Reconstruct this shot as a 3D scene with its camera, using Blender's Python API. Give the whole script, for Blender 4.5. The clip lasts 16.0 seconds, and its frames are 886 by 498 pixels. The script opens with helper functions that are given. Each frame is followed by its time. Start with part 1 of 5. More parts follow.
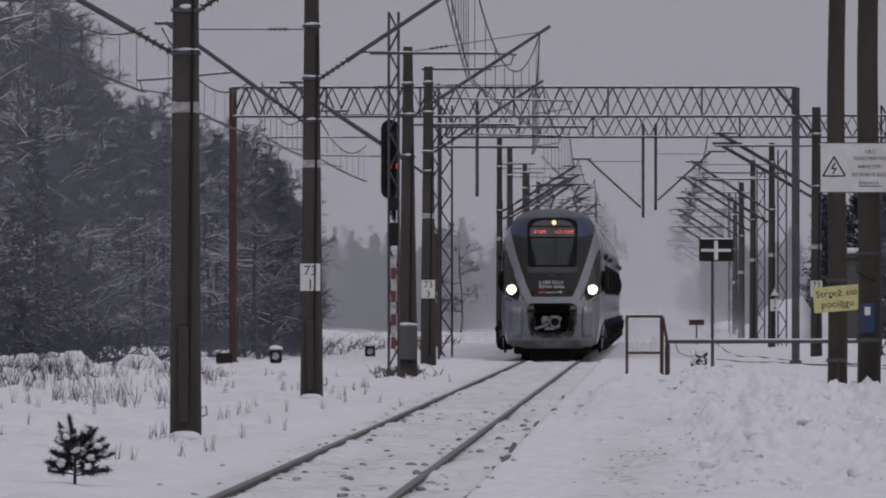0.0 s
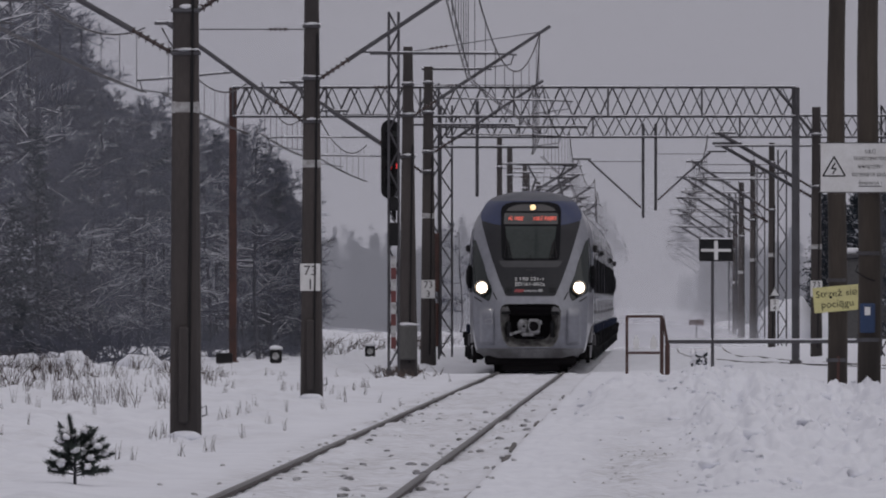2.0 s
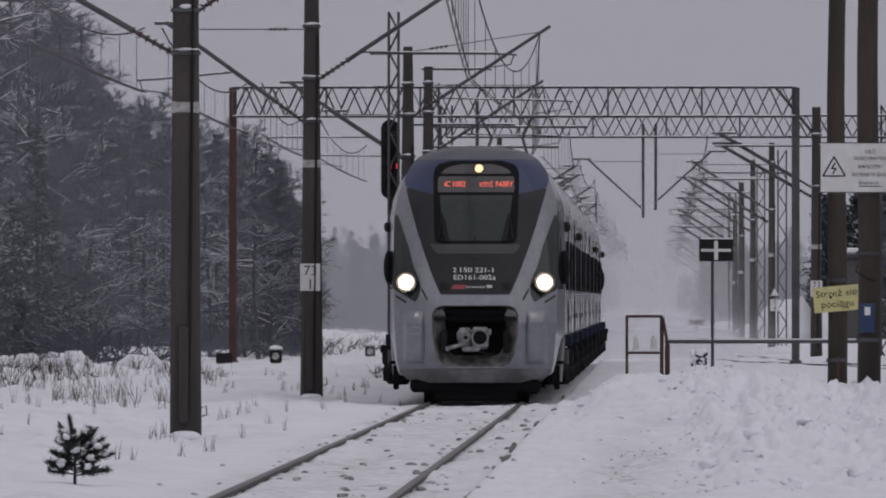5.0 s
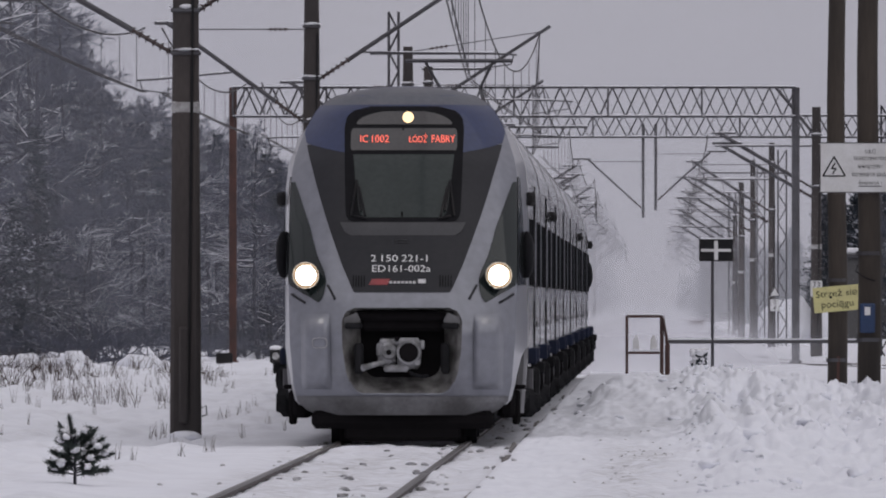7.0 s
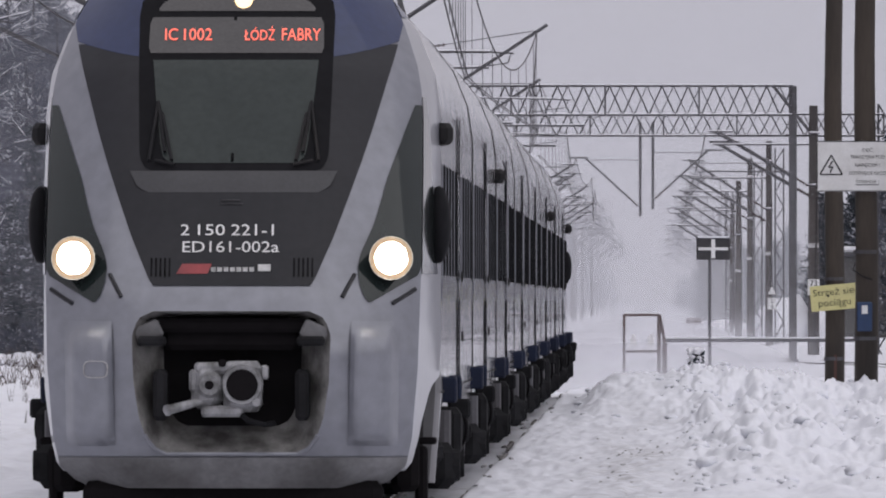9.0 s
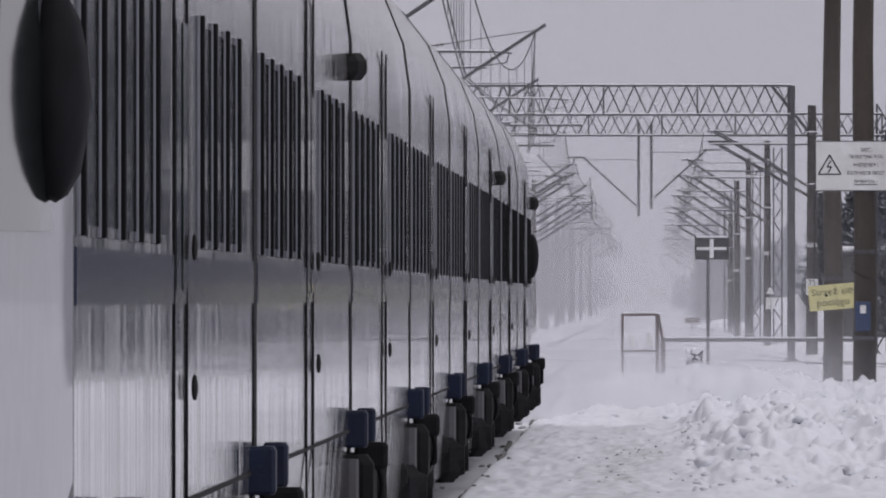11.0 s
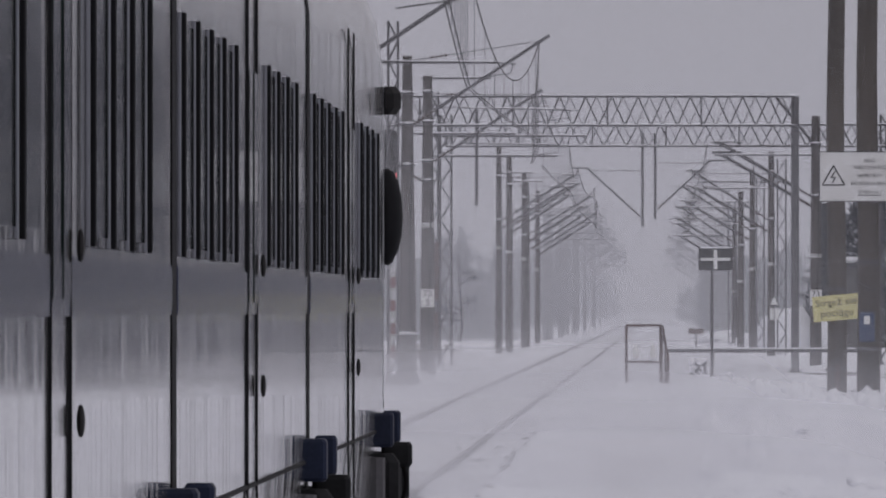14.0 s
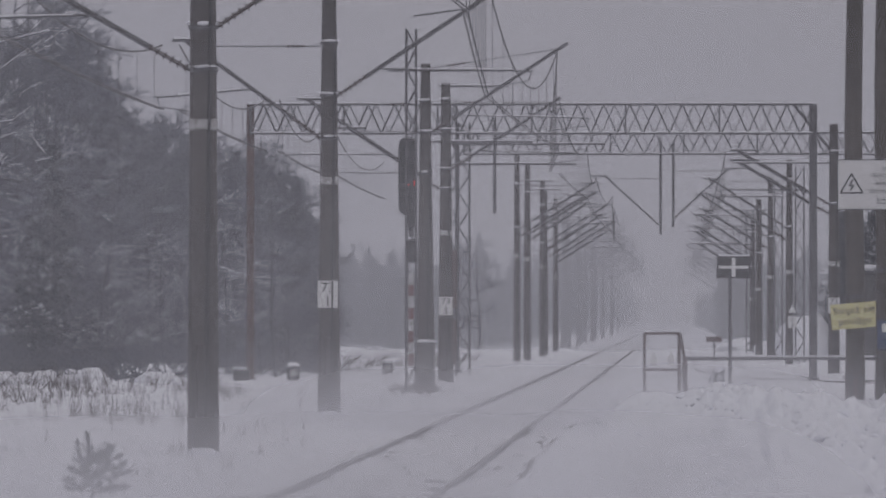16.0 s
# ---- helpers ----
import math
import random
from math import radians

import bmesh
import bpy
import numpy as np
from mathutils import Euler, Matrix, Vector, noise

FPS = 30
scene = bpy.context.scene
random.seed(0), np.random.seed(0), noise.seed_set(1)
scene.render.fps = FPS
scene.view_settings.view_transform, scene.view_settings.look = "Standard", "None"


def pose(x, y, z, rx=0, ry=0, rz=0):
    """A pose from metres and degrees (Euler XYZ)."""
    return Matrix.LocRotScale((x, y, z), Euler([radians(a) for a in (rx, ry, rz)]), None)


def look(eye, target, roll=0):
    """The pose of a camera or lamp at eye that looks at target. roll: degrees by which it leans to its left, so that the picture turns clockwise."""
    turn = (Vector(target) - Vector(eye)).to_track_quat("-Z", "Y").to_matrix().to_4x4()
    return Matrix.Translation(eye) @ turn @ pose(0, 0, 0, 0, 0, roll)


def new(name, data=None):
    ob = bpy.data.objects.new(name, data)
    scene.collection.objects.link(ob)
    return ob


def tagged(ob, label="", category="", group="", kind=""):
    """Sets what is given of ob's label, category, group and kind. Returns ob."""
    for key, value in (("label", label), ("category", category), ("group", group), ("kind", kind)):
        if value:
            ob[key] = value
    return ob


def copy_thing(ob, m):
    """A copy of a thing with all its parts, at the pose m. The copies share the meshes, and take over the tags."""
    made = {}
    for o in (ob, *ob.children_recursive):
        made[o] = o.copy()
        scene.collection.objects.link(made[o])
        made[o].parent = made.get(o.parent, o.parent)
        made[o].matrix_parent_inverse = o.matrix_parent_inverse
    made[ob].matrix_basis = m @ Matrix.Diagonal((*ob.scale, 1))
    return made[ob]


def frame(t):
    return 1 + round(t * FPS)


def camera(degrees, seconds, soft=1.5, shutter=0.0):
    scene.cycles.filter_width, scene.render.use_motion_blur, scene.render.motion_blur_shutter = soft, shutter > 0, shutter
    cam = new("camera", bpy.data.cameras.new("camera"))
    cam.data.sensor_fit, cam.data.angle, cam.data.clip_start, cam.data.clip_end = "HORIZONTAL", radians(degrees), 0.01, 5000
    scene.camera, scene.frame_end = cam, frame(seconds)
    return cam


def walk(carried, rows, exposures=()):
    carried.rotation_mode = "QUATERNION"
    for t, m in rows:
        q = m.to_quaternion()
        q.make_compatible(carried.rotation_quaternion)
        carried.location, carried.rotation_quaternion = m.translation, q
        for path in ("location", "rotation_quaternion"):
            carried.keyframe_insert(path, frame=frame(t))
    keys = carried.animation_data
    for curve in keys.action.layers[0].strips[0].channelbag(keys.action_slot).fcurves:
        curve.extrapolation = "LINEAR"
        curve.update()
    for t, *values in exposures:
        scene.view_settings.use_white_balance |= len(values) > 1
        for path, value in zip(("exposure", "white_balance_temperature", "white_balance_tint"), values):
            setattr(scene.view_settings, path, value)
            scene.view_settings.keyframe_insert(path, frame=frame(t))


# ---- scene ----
# World: the line runs along +y, its rail tops at z = 0, its centre at x = 0.
cam = camera(3.302, 16.0, soft=2.0)
EYE = (3.008, 0.0, 1.68)
PAN = ((0, 0, 0), (8.5, 0, 0), (8.7, -1, -.5), (9, -5, -2.5), (9.3, -6, -3), (11.3, -8, -3), (11.5, -8, -3), (12, -9, -4), (12.5, -4, 1.5),
       (13, -5, 8), (13.5, 0, 15.5), (14, -1, 16), (14.5, 8, 24.5), (15, 17, 32), (15.5, 29, 35), (16, 31, 30))
STEP = math.degrees(1 / 27200)
walk(cam, [(t, pose(*EYE, 90.1896 + STEP * b, 0, 0.8131 + STEP * a)) for t, a, b in PAN],
     exposures=((0, 0.02), (4.2, 0.07), (6.3, 0.28), (7, 0.37), (8, 0.48), (9, 0.72), (11.3, 0.5), (12.5, 0.46), (14, 0.22), (15, 0.04), (16, -0.1)))

# ---- light: an overcast winter sky ----
world = bpy.data.worlds.new("overcast_sky")
scene.world = world
world.use_nodes = True
wn, wl = world.node_tree.nodes, world.node_tree.links
sky = wn.new("ShaderNodeTexSky")
sky.sky_type, sky.sun_disc, sky.sun_elevation, sky.sun_rotation = "NISHITA", False, radians(48), radians(150)
sky.dust_density = 6
hue = wn.new("ShaderNodeHueSaturation")
hue.inputs["Saturation"].default_value = 0.1
hue.inputs["Value"].default_value = 0.05
wl.new(sky.outputs[0], hue.inputs["Color"])
cloud = wn.new("ShaderNodeMixRGB")
cloud.inputs[0].default_value = 0.88
cloud.inputs[2].default_value = (0.342, 0.329, 0.366, 1)
wl.new(hue.outputs[0], cloud.inputs[1])
wl.new(cloud.outputs[0], wn["Background"].inputs[0])
wn["Background"].inputs[1].default_value = 1.0
sun_data = bpy.data.lights.new("sun", "SUN")
sun_data.energy, sun_data.angle, sun_data.color = 0.62, radians(100), (1.0, 0.98, 0.97)
sun = new("sun", sun_data)
sun.matrix_world = look((40, -70, 150), (0, 0, 0))

# ---- materials ----
def mat(name, color, rough=0.7, metal=0.0, second=None, size=1.0, mix=0.5, bump=0.0, fine=12.0, spread=0.0, emit=0.0, stretch=(1, 1, 1), coat=0.0):
    """A surface with two scales of variation: broad patches towards second, and fine grain with relief."""
    m = bpy.data.materials.new(name)
    m.use_nodes = True
    n, l = m.node_tree.nodes, m.node_tree.links
    b = n["Principled BSDF"]
    b.inputs["Roughness"].default_value, b.inputs["Metallic"].default_value = rough, metal
    b.inputs["Coat Weight"].default_value = coat
    second = second or tuple(c * 0.75 for c in color)
    tc = n.new("ShaderNodeTexCoord")
    mp = n.new("ShaderNodeMapping")
    mp.inputs["Scale"].default_value = stretch
    l.new(tc.outputs["Object"], mp.inputs[0])
    a, f = n.new("ShaderNodeTexNoise"), n.new("ShaderNodeTexNoise")
    a.inputs["Scale"].default_value, f.inputs["Scale"].default_value = 1 / size, fine / size
    a.inputs["Detail"].default_value, f.inputs["Detail"].default_value = 4, 3
    for q in (a, f):
        l.new(mp.outputs[0], q.inputs["Vector"])
    ramp = n.new("ShaderNodeMapRange")
    ramp.inputs[1].default_value, ramp.inputs[2].default_value, ramp.inputs[4].default_value = 0.35, 0.68, mix * 1.4
    l.new(a.outputs[0], ramp.inputs[0])
    c1 = n.new("ShaderNodeMixRGB")
    c1.inputs[1].default_value, c1.inputs[2].default_value = (*color, 1), (*second, 1)
    l.new(ramp.outputs[0], c1.inputs[0])
    c2 = n.new("ShaderNodeMixRGB")
    c2.blend_type, c2.inputs[0].default_value = "OVERLAY", 0.25
    l.new(c1.outputs[0], c2.inputs[1])
    l.new(f.outputs[0], c2.inputs[2])
    out = c2.outputs[0]
    if spread:
        info, hs = n.new("ShaderNodeObjectInfo"), n.new("ShaderNodeHueSaturation")
        mr = n.new("ShaderNodeMapRange")
        mr.inputs[3].default_value, mr.inputs[4].default_value = 1 - spread, 1 + spread
        l.new(info.outputs["Random"], mr.inputs[0])
        l.new(mr.outputs[0], hs.inputs["Value"])
        l.new(out, hs.inputs["Color"])
        out = hs.outputs[0]
    l.new(out, b.inputs["Base Color"])
    if bump:
        bp = n.new("ShaderNodeBump")
        bp.inputs["Strength"].default_value, bp.inputs["Distance"].default_value = 0.6, bump
        l.new(f.outputs[0], bp.inputs["Height"])
        l.new(bp.outputs[0], b.inputs["Normal"])
    if emit:
        b.inputs["Emission Color"].default_value, b.inputs["Emission Strength"].default_value = (*color, 1), emit
    return m


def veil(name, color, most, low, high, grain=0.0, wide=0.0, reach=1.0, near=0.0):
    """Airborne snow powder, and haze painted on flat sheets: mostly clear, thickest at low, gone at high (local z),
    gone past wide (local x), in drifting swirls.
    """
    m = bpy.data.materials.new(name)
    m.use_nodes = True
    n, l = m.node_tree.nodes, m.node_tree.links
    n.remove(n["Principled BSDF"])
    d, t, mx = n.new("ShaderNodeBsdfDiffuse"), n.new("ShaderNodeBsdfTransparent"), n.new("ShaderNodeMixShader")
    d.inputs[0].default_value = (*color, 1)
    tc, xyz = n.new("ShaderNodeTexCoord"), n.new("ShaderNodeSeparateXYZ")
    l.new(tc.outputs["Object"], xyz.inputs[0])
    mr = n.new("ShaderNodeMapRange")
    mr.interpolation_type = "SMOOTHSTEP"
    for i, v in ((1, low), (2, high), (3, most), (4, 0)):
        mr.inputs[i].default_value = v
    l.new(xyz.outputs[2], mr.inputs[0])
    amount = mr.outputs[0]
    if wide:
        ab, mw, mu = n.new("ShaderNodeMath"), n.new("ShaderNodeMapRange"), n.new("ShaderNodeMath")
        ab.operation, mu.operation, mw.interpolation_type = "ABSOLUTE", "MULTIPLY", "SMOOTHSTEP"
        for i, v in ((1, wide * 0.3), (2, wide), (3, 1), (4, 0)):
            mw.inputs[i].default_value = v
        l.new(xyz.outputs[0], ab.inputs[0])
        l.new(ab.outputs[0], mw.inputs[0])
        l.new(amount, mu.inputs[0])
        l.new(mw.outputs[0], mu.inputs[1])
        amount = mu.outputs[0]
    if grain:
        ns, mg, mu = n.new("ShaderNodeTexNoise"), n.new("ShaderNodeMapRange"), n.new("ShaderNodeMath")
        ns.inputs["Scale"].default_value, ns.inputs["Detail"].default_value = 0.45 / reach, 3
        mg.inputs[1].default_value, mg.inputs[2].default_value = 0.3, 0.7
        mg.inputs[3].default_value = 1 - grain
        mu.operation = "MULTIPLY"
        l.new(tc.outputs["Object"], ns.inputs["Vector"])
        l.new(ns.outputs[0], mg.inputs[0])
        l.new(amount, mu.inputs[0])
        l.new(mg.outputs[0], mu.inputs[1])
        amount = mu.outputs[0]
    if near:
        mn, ad = n.new("ShaderNodeMapRange"), n.new("ShaderNodeMath")
        mn.interpolation_type, ad.operation = "SMOOTHSTEP", "ADD"
        for i, v in ((1, 0.0), (2, 1.5), (3, near), (4, 0)):
            mn.inputs[i].default_value = v
        l.new(xyz.outputs[2], mn.inputs[0])
        mw2 = n.new("ShaderNodeMath")
        mw2.operation = "MULTIPLY"
        l.new(mn.outputs[0], mw2.inputs[0])
        l.new(mw.outputs[0], mw2.inputs[1])
        l.new(amount, ad.inputs[0])
        l.new(mw2.outputs[0], ad.inputs[1])
        amount = ad.outputs[0]
    l.new(amount, mx.inputs[0])
    l.new(t.outputs[0], mx.inputs[1])
    l.new(d.outputs[0], mx.inputs[2])
    l.new(mx.outputs[0], n["Material Output"].inputs[0])
    return m


SNOW = mat("snow", (0.825, 0.835, 0.895), 0.75, second=(0.72, 0.73, 0.795), size=1.3, bump=0.06, fine=9, mix=0.5)


def soil_and_shade(m, color):
    """Blend trodden earth and the shade of snow hollows into a surface where its mesh attribute says so."""
    n, l = m.node_tree.nodes, m.node_tree.links
    base = n["Principled BSDF"].inputs["Base Color"]
    old = base.links[0].from_socket
    at, mx, ns, mu = n.new("ShaderNodeAttribute"), n.new("ShaderNodeMixRGB"), n.new("ShaderNodeTexNoise"), n.new("ShaderNodeMath")
    at.attribute_name = "dirt_shade"
    ns.inputs["Scale"].default_value, ns.inputs["Detail"].default_value = 3.5, 5
    mg = n.new("ShaderNodeMapRange")
    mg.inputs[1].default_value, mg.inputs[2].default_value = 0.4, 0.68
    mu.operation = "MULTIPLY"
    l.new(n["Mapping"].outputs[0], ns.inputs["Vector"])
    l.new(ns.outputs[0], mg.inputs[0])
    l.new(at.outputs["Fac"], mu.inputs[0])
    l.new(mg.outputs[0], mu.inputs[1])
    l.new(mu.outputs[0], mx.inputs[0])
    l.new(old, mx.inputs[1])
    mx.inputs[2].default_value = (*color, 1)
    l.new(mx.outputs[0], base)


soil_and_shade(SNOW, (0.30, 0.28, 0.27))
CAP = mat("snow_cap", (0.82, 0.82, 0.86), 0.8, second=(0.7, 0.7, 0.75), size=0.3, bump=0.01)
RAIL = mat("rail_steel", (0.045, 0.038, 0.036), 0.7, 0.2, second=(0.07, 0.052, 0.045), size=0.6)
RAILTOP = mat("rail_head", (0.075, 0.068, 0.066), 0.34, 0.8, second=(0.045, 0.04, 0.04), size=0.8)
CONC = mat("weathered_concrete", (0.062, 0.053, 0.051), 0.9, second=(0.034, 0.030, 0.031), size=0.7, bump=0.006, fine=20, mix=0.7, stretch=(1, 1, 0.25))
CONCL = mat("pale_concrete", (0.11, 0.108, 0.105), 0.9, second=(0.065, 0.064, 0.064), size=0.7, bump=0.006, fine=20, stretch=(1, 1, 0.25))
BAND = mat("white_band_paint", (0.46, 0.46, 0.47), 0.8, second=(0.26, 0.25, 0.25), size=0.12, mix=0.8)
STEEL = mat("grey_painted_steel", (0.085, 0.085, 0.095), 0.6, 0.3, second=(0.05, 0.045, 0.05), size=0.4)
RUST = mat("rusty_steel", (0.085, 0.042, 0.036), 0.85, 0.1, second=(0.045, 0.03, 0.028), size=0.5, bump=0.004)
WIRE = mat("wire_copper_dark", (0.05, 0.045, 0.05), 0.6, 0.4)
PORC = mat("brown_porcelain", (0.045, 0.028, 0.028), 0.25)
WOOD = mat("tarred_wood_pole", (0.055, 0.044, 0.036), 0.9, second=(0.03, 0.025, 0.022), size=0.5, bump=0.006, stretch=(1, 1, 0.15), mix=0.8)
WHITE = mat("white_enamel", (0.72, 0.72, 0.73), 0.5, second=(0.55, 0.54, 0.53), size=0.35, mix=0.5)
YELLOW = mat("faded_yellow_enamel", (0.62, 0.58, 0.27), 0.6, second=(0.5, 0.46, 0.24), size=0.25)
BLACK = mat("black_paint", (0.018, 0.018, 0.02), 0.5, second=(0.03, 0.028, 0.028), size=0.4)
BLUEBOX = mat("blue_paint", (0.018, 0.045, 0.12), 0.5, second=(0.012, 0.03, 0.08), size=0.2)
REDP = mat("red_paint", (0.30, 0.05, 0.055), 0.6, second=(0.16, 0.035, 0.04), size=0.2)
SILVER = mat("silver_train_paint", (0.20, 0.206, 0.238), 0.30, 0.25, second=(0.165, 0.17, 0.195), size=1.6, mix=0.25, coat=0.4)
SIDE = mat("white_grey_train_side", (0.225, 0.222, 0.232), 0.04, 0.3, second=(0.115, 0.113, 0.118), size=1.2, mix=0.6, coat=0.12, stretch=(1, 2.5, 0.10), bump=0.0010)
STRIPE = mat("glossy_navy_stripe", (0.032, 0.038, 0.08), 0.08, 0.1, second=(0.045, 0.05, 0.085), size=1.2)
WARM_HALO = mat("reflector_halo_tint", (0.16, 0.11, 0.07), 0.5, 0.6)
DISPLAY = mat("display_glass", (0.045, 0.043, 0.045), 0.15, second=(0.06, 0.056, 0.058), size=0.3)
PANE = mat("windscreen_glass", (0.026, 0.033, 0.033), 0.12, second=(0.036, 0.044, 0.043), size=0.7)
SILL = mat("worn_grey_ledge", (0.03, 0.03, 0.035), 0.5, second=(0.045, 0.045, 0.05), size=0.3)
# real grime, its colour darkened further for the bumper's downward-facing shade
GRIME_SHADE = mat("grimy_shaded_bumper", (0.085, 0.083, 0.086), 0.8, second=(0.19, 0.19, 0.20), size=0.5, mix=0.8, bump=0.01)
DUSTY = mat("dusty_recess_wall", (0.24, 0.235, 0.23), 0.9, second=(0.07, 0.066, 0.064), size=0.2, mix=0.8)
MASK = mat("dark_grey_train_paint", (0.0165, 0.017, 0.021), 0.42, second=(0.024, 0.024, 0.028), size=0.9)
NAVY = mat("navy_train_paint", (0.020, 0.031, 0.092), 0.4, second=(0.026, 0.036, 0.085), size=0.9, coat=0.3)
ROOF = mat("dull_roof_grey", (0.10, 0.105, 0.125), 0.6, second=(0.15, 0.15, 0.165), size=0.8)
GLASS = mat("dark_tinted_glass", (0.012, 0.017, 0.017), 0.06, second=(0.018, 0.024, 0.023), size=0.8)
RUBBER = mat("black_rubber", (0.016, 0.016, 0.018), 0.6)
# near black, hardly glossy: recess back and beam, plough, steps, skirt
PIT = mat("matt_black", (0.012, 0.011, 0.012), 0.9)
COUPLER = mat("cast_coupler_steel", (0.36, 0.36, 0.38), 0.55, 0.3, second=(0.1, 0.1, 0.1), size=0.15, mix=0.8)
BOGIE = mat("dirty_bogie_steel", (0.010, 0.010, 0.011), 0.8, second=(0.026, 0.026, 0.029), size=0.3, mix=0.5)
DAMPER = mat("blue_grey_box", (0.02, 0.026, 0.052), 0.5, second=(0.018, 0.02, 0.032), size=0.2)
LAMP = mat("headlamp_glow", (1.0, 0.93, 0.82), 0.3, emit=9)
LAMPW = mat("top_lamp_glow", (1.0, 0.74, 0.40), 0.3, emit=0.85)
LED = mat("led_letters_glow", (1.0, 0.15, 0.1), 0.4, emit=0.65)
LEDR = mat("red_lamp_glow", (1.0, 0.05, 0.05), 0.4, emit=0.6)
BARK = mat("winter_bark", (0.038, 0.038, 0.050), 0.95, second=(0.055, 0.055, 0.070), size=0.6, spread=0.25)
TWIG = mat("frosted_twigs", (0.050, 0.053, 0.072), 0.95, second=(0.098, 0.106, 0.142), size=1.1, mix=0.6, spread=0.25)
NEEDLE = mat("dark_needles", (0.019, 0.027, 0.036), 0.9, second=(0.034, 0.044, 0.060), size=1.0, spread=0.25)
FROST = mat("snowy_needles", (0.40, 0.41, 0.45), 0.9, second=(0.2, 0.21, 0.24), size=0.8, spread=0.2)
PINE = mat("pine_needles", (0.034, 0.048, 0.044), 0.8, second=(0.07, 0.085, 0.08), size=0.15, mix=0.6)
GRASS = mat("dead_grass", (0.085, 0.064, 0.056), 0.95, second=(0.05, 0.042, 0.04), size=0.5, spread=0.2)
CLOD = mat("dirty_clods", (0.27, 0.26, 0.255), 0.95, second=(0.6, 0.6, 0.63), size=0.1, mix=0.6)
CLODG = mat("grey_ice_rubble", (0.16, 0.155, 0.155), 0.9, second=(0.42, 0.42, 0.45), size=0.12, mix=0.7)
WALLP = mat("shed_plaster", (0.12, 0.118, 0.12), 0.9, size=1.5)
BARKISH = mat("dark_edge_strip", (0.10, 0.09, 0.085), 0.9, second=(0.2, 0.19, 0.19), size=0.4)
STRIPER = mat("faded_red_paint", (0.15, 0.045, 0.045), 0.8, second=(0.08, 0.035, 0.035), size=0.2)
n_, l_ = SIDE.node_tree.nodes, SIDE.node_tree.links
streak, span_ = n_.new("ShaderNodeTexNoise"), n_.new("ShaderNodeMapRange")
streak.inputs["Scale"].default_value, streak.inputs["Detail"].default_value = 2.4, 5
for i_, v_ in ((1, 0.42), (2, 0.64), (3, 0.02), (4, 0.20)):
    span_.inputs[i_].default_value = v_
l_.new(n_["Mapping"].outputs[0], streak.inputs["Vector"])
l_.new(streak.outputs[0], span_.inputs[0])
l_.new(span_.outputs[0], n_["Principled BSDF"].inputs["Roughness"])
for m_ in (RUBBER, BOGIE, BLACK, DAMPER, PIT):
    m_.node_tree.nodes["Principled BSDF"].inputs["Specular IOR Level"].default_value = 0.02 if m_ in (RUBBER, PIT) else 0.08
for m_ in (MASK, NAVY, PANE):
    m_.node_tree.nodes["Principled BSDF"].inputs["Specular IOR Level"].default_value = 0.3 if m_ is NAVY else 0.22
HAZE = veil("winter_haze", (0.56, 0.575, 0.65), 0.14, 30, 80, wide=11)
HAZEF = veil("deep_haze_sheet", (0.64, 0.65, 0.70), 0.47, 8, 34)
DUSTS = [veil("snow_powder", (0.72, 0.72, 0.77), a, 0.6, 7.5, 0.55, 6.8, near=0.56) for a in (0.14, 0.13, 0.14, 0.20)]
HAZEX = veil("distant_haze_sheet", (0.62, 0.625, 0.66), 0.45, 14, 60)


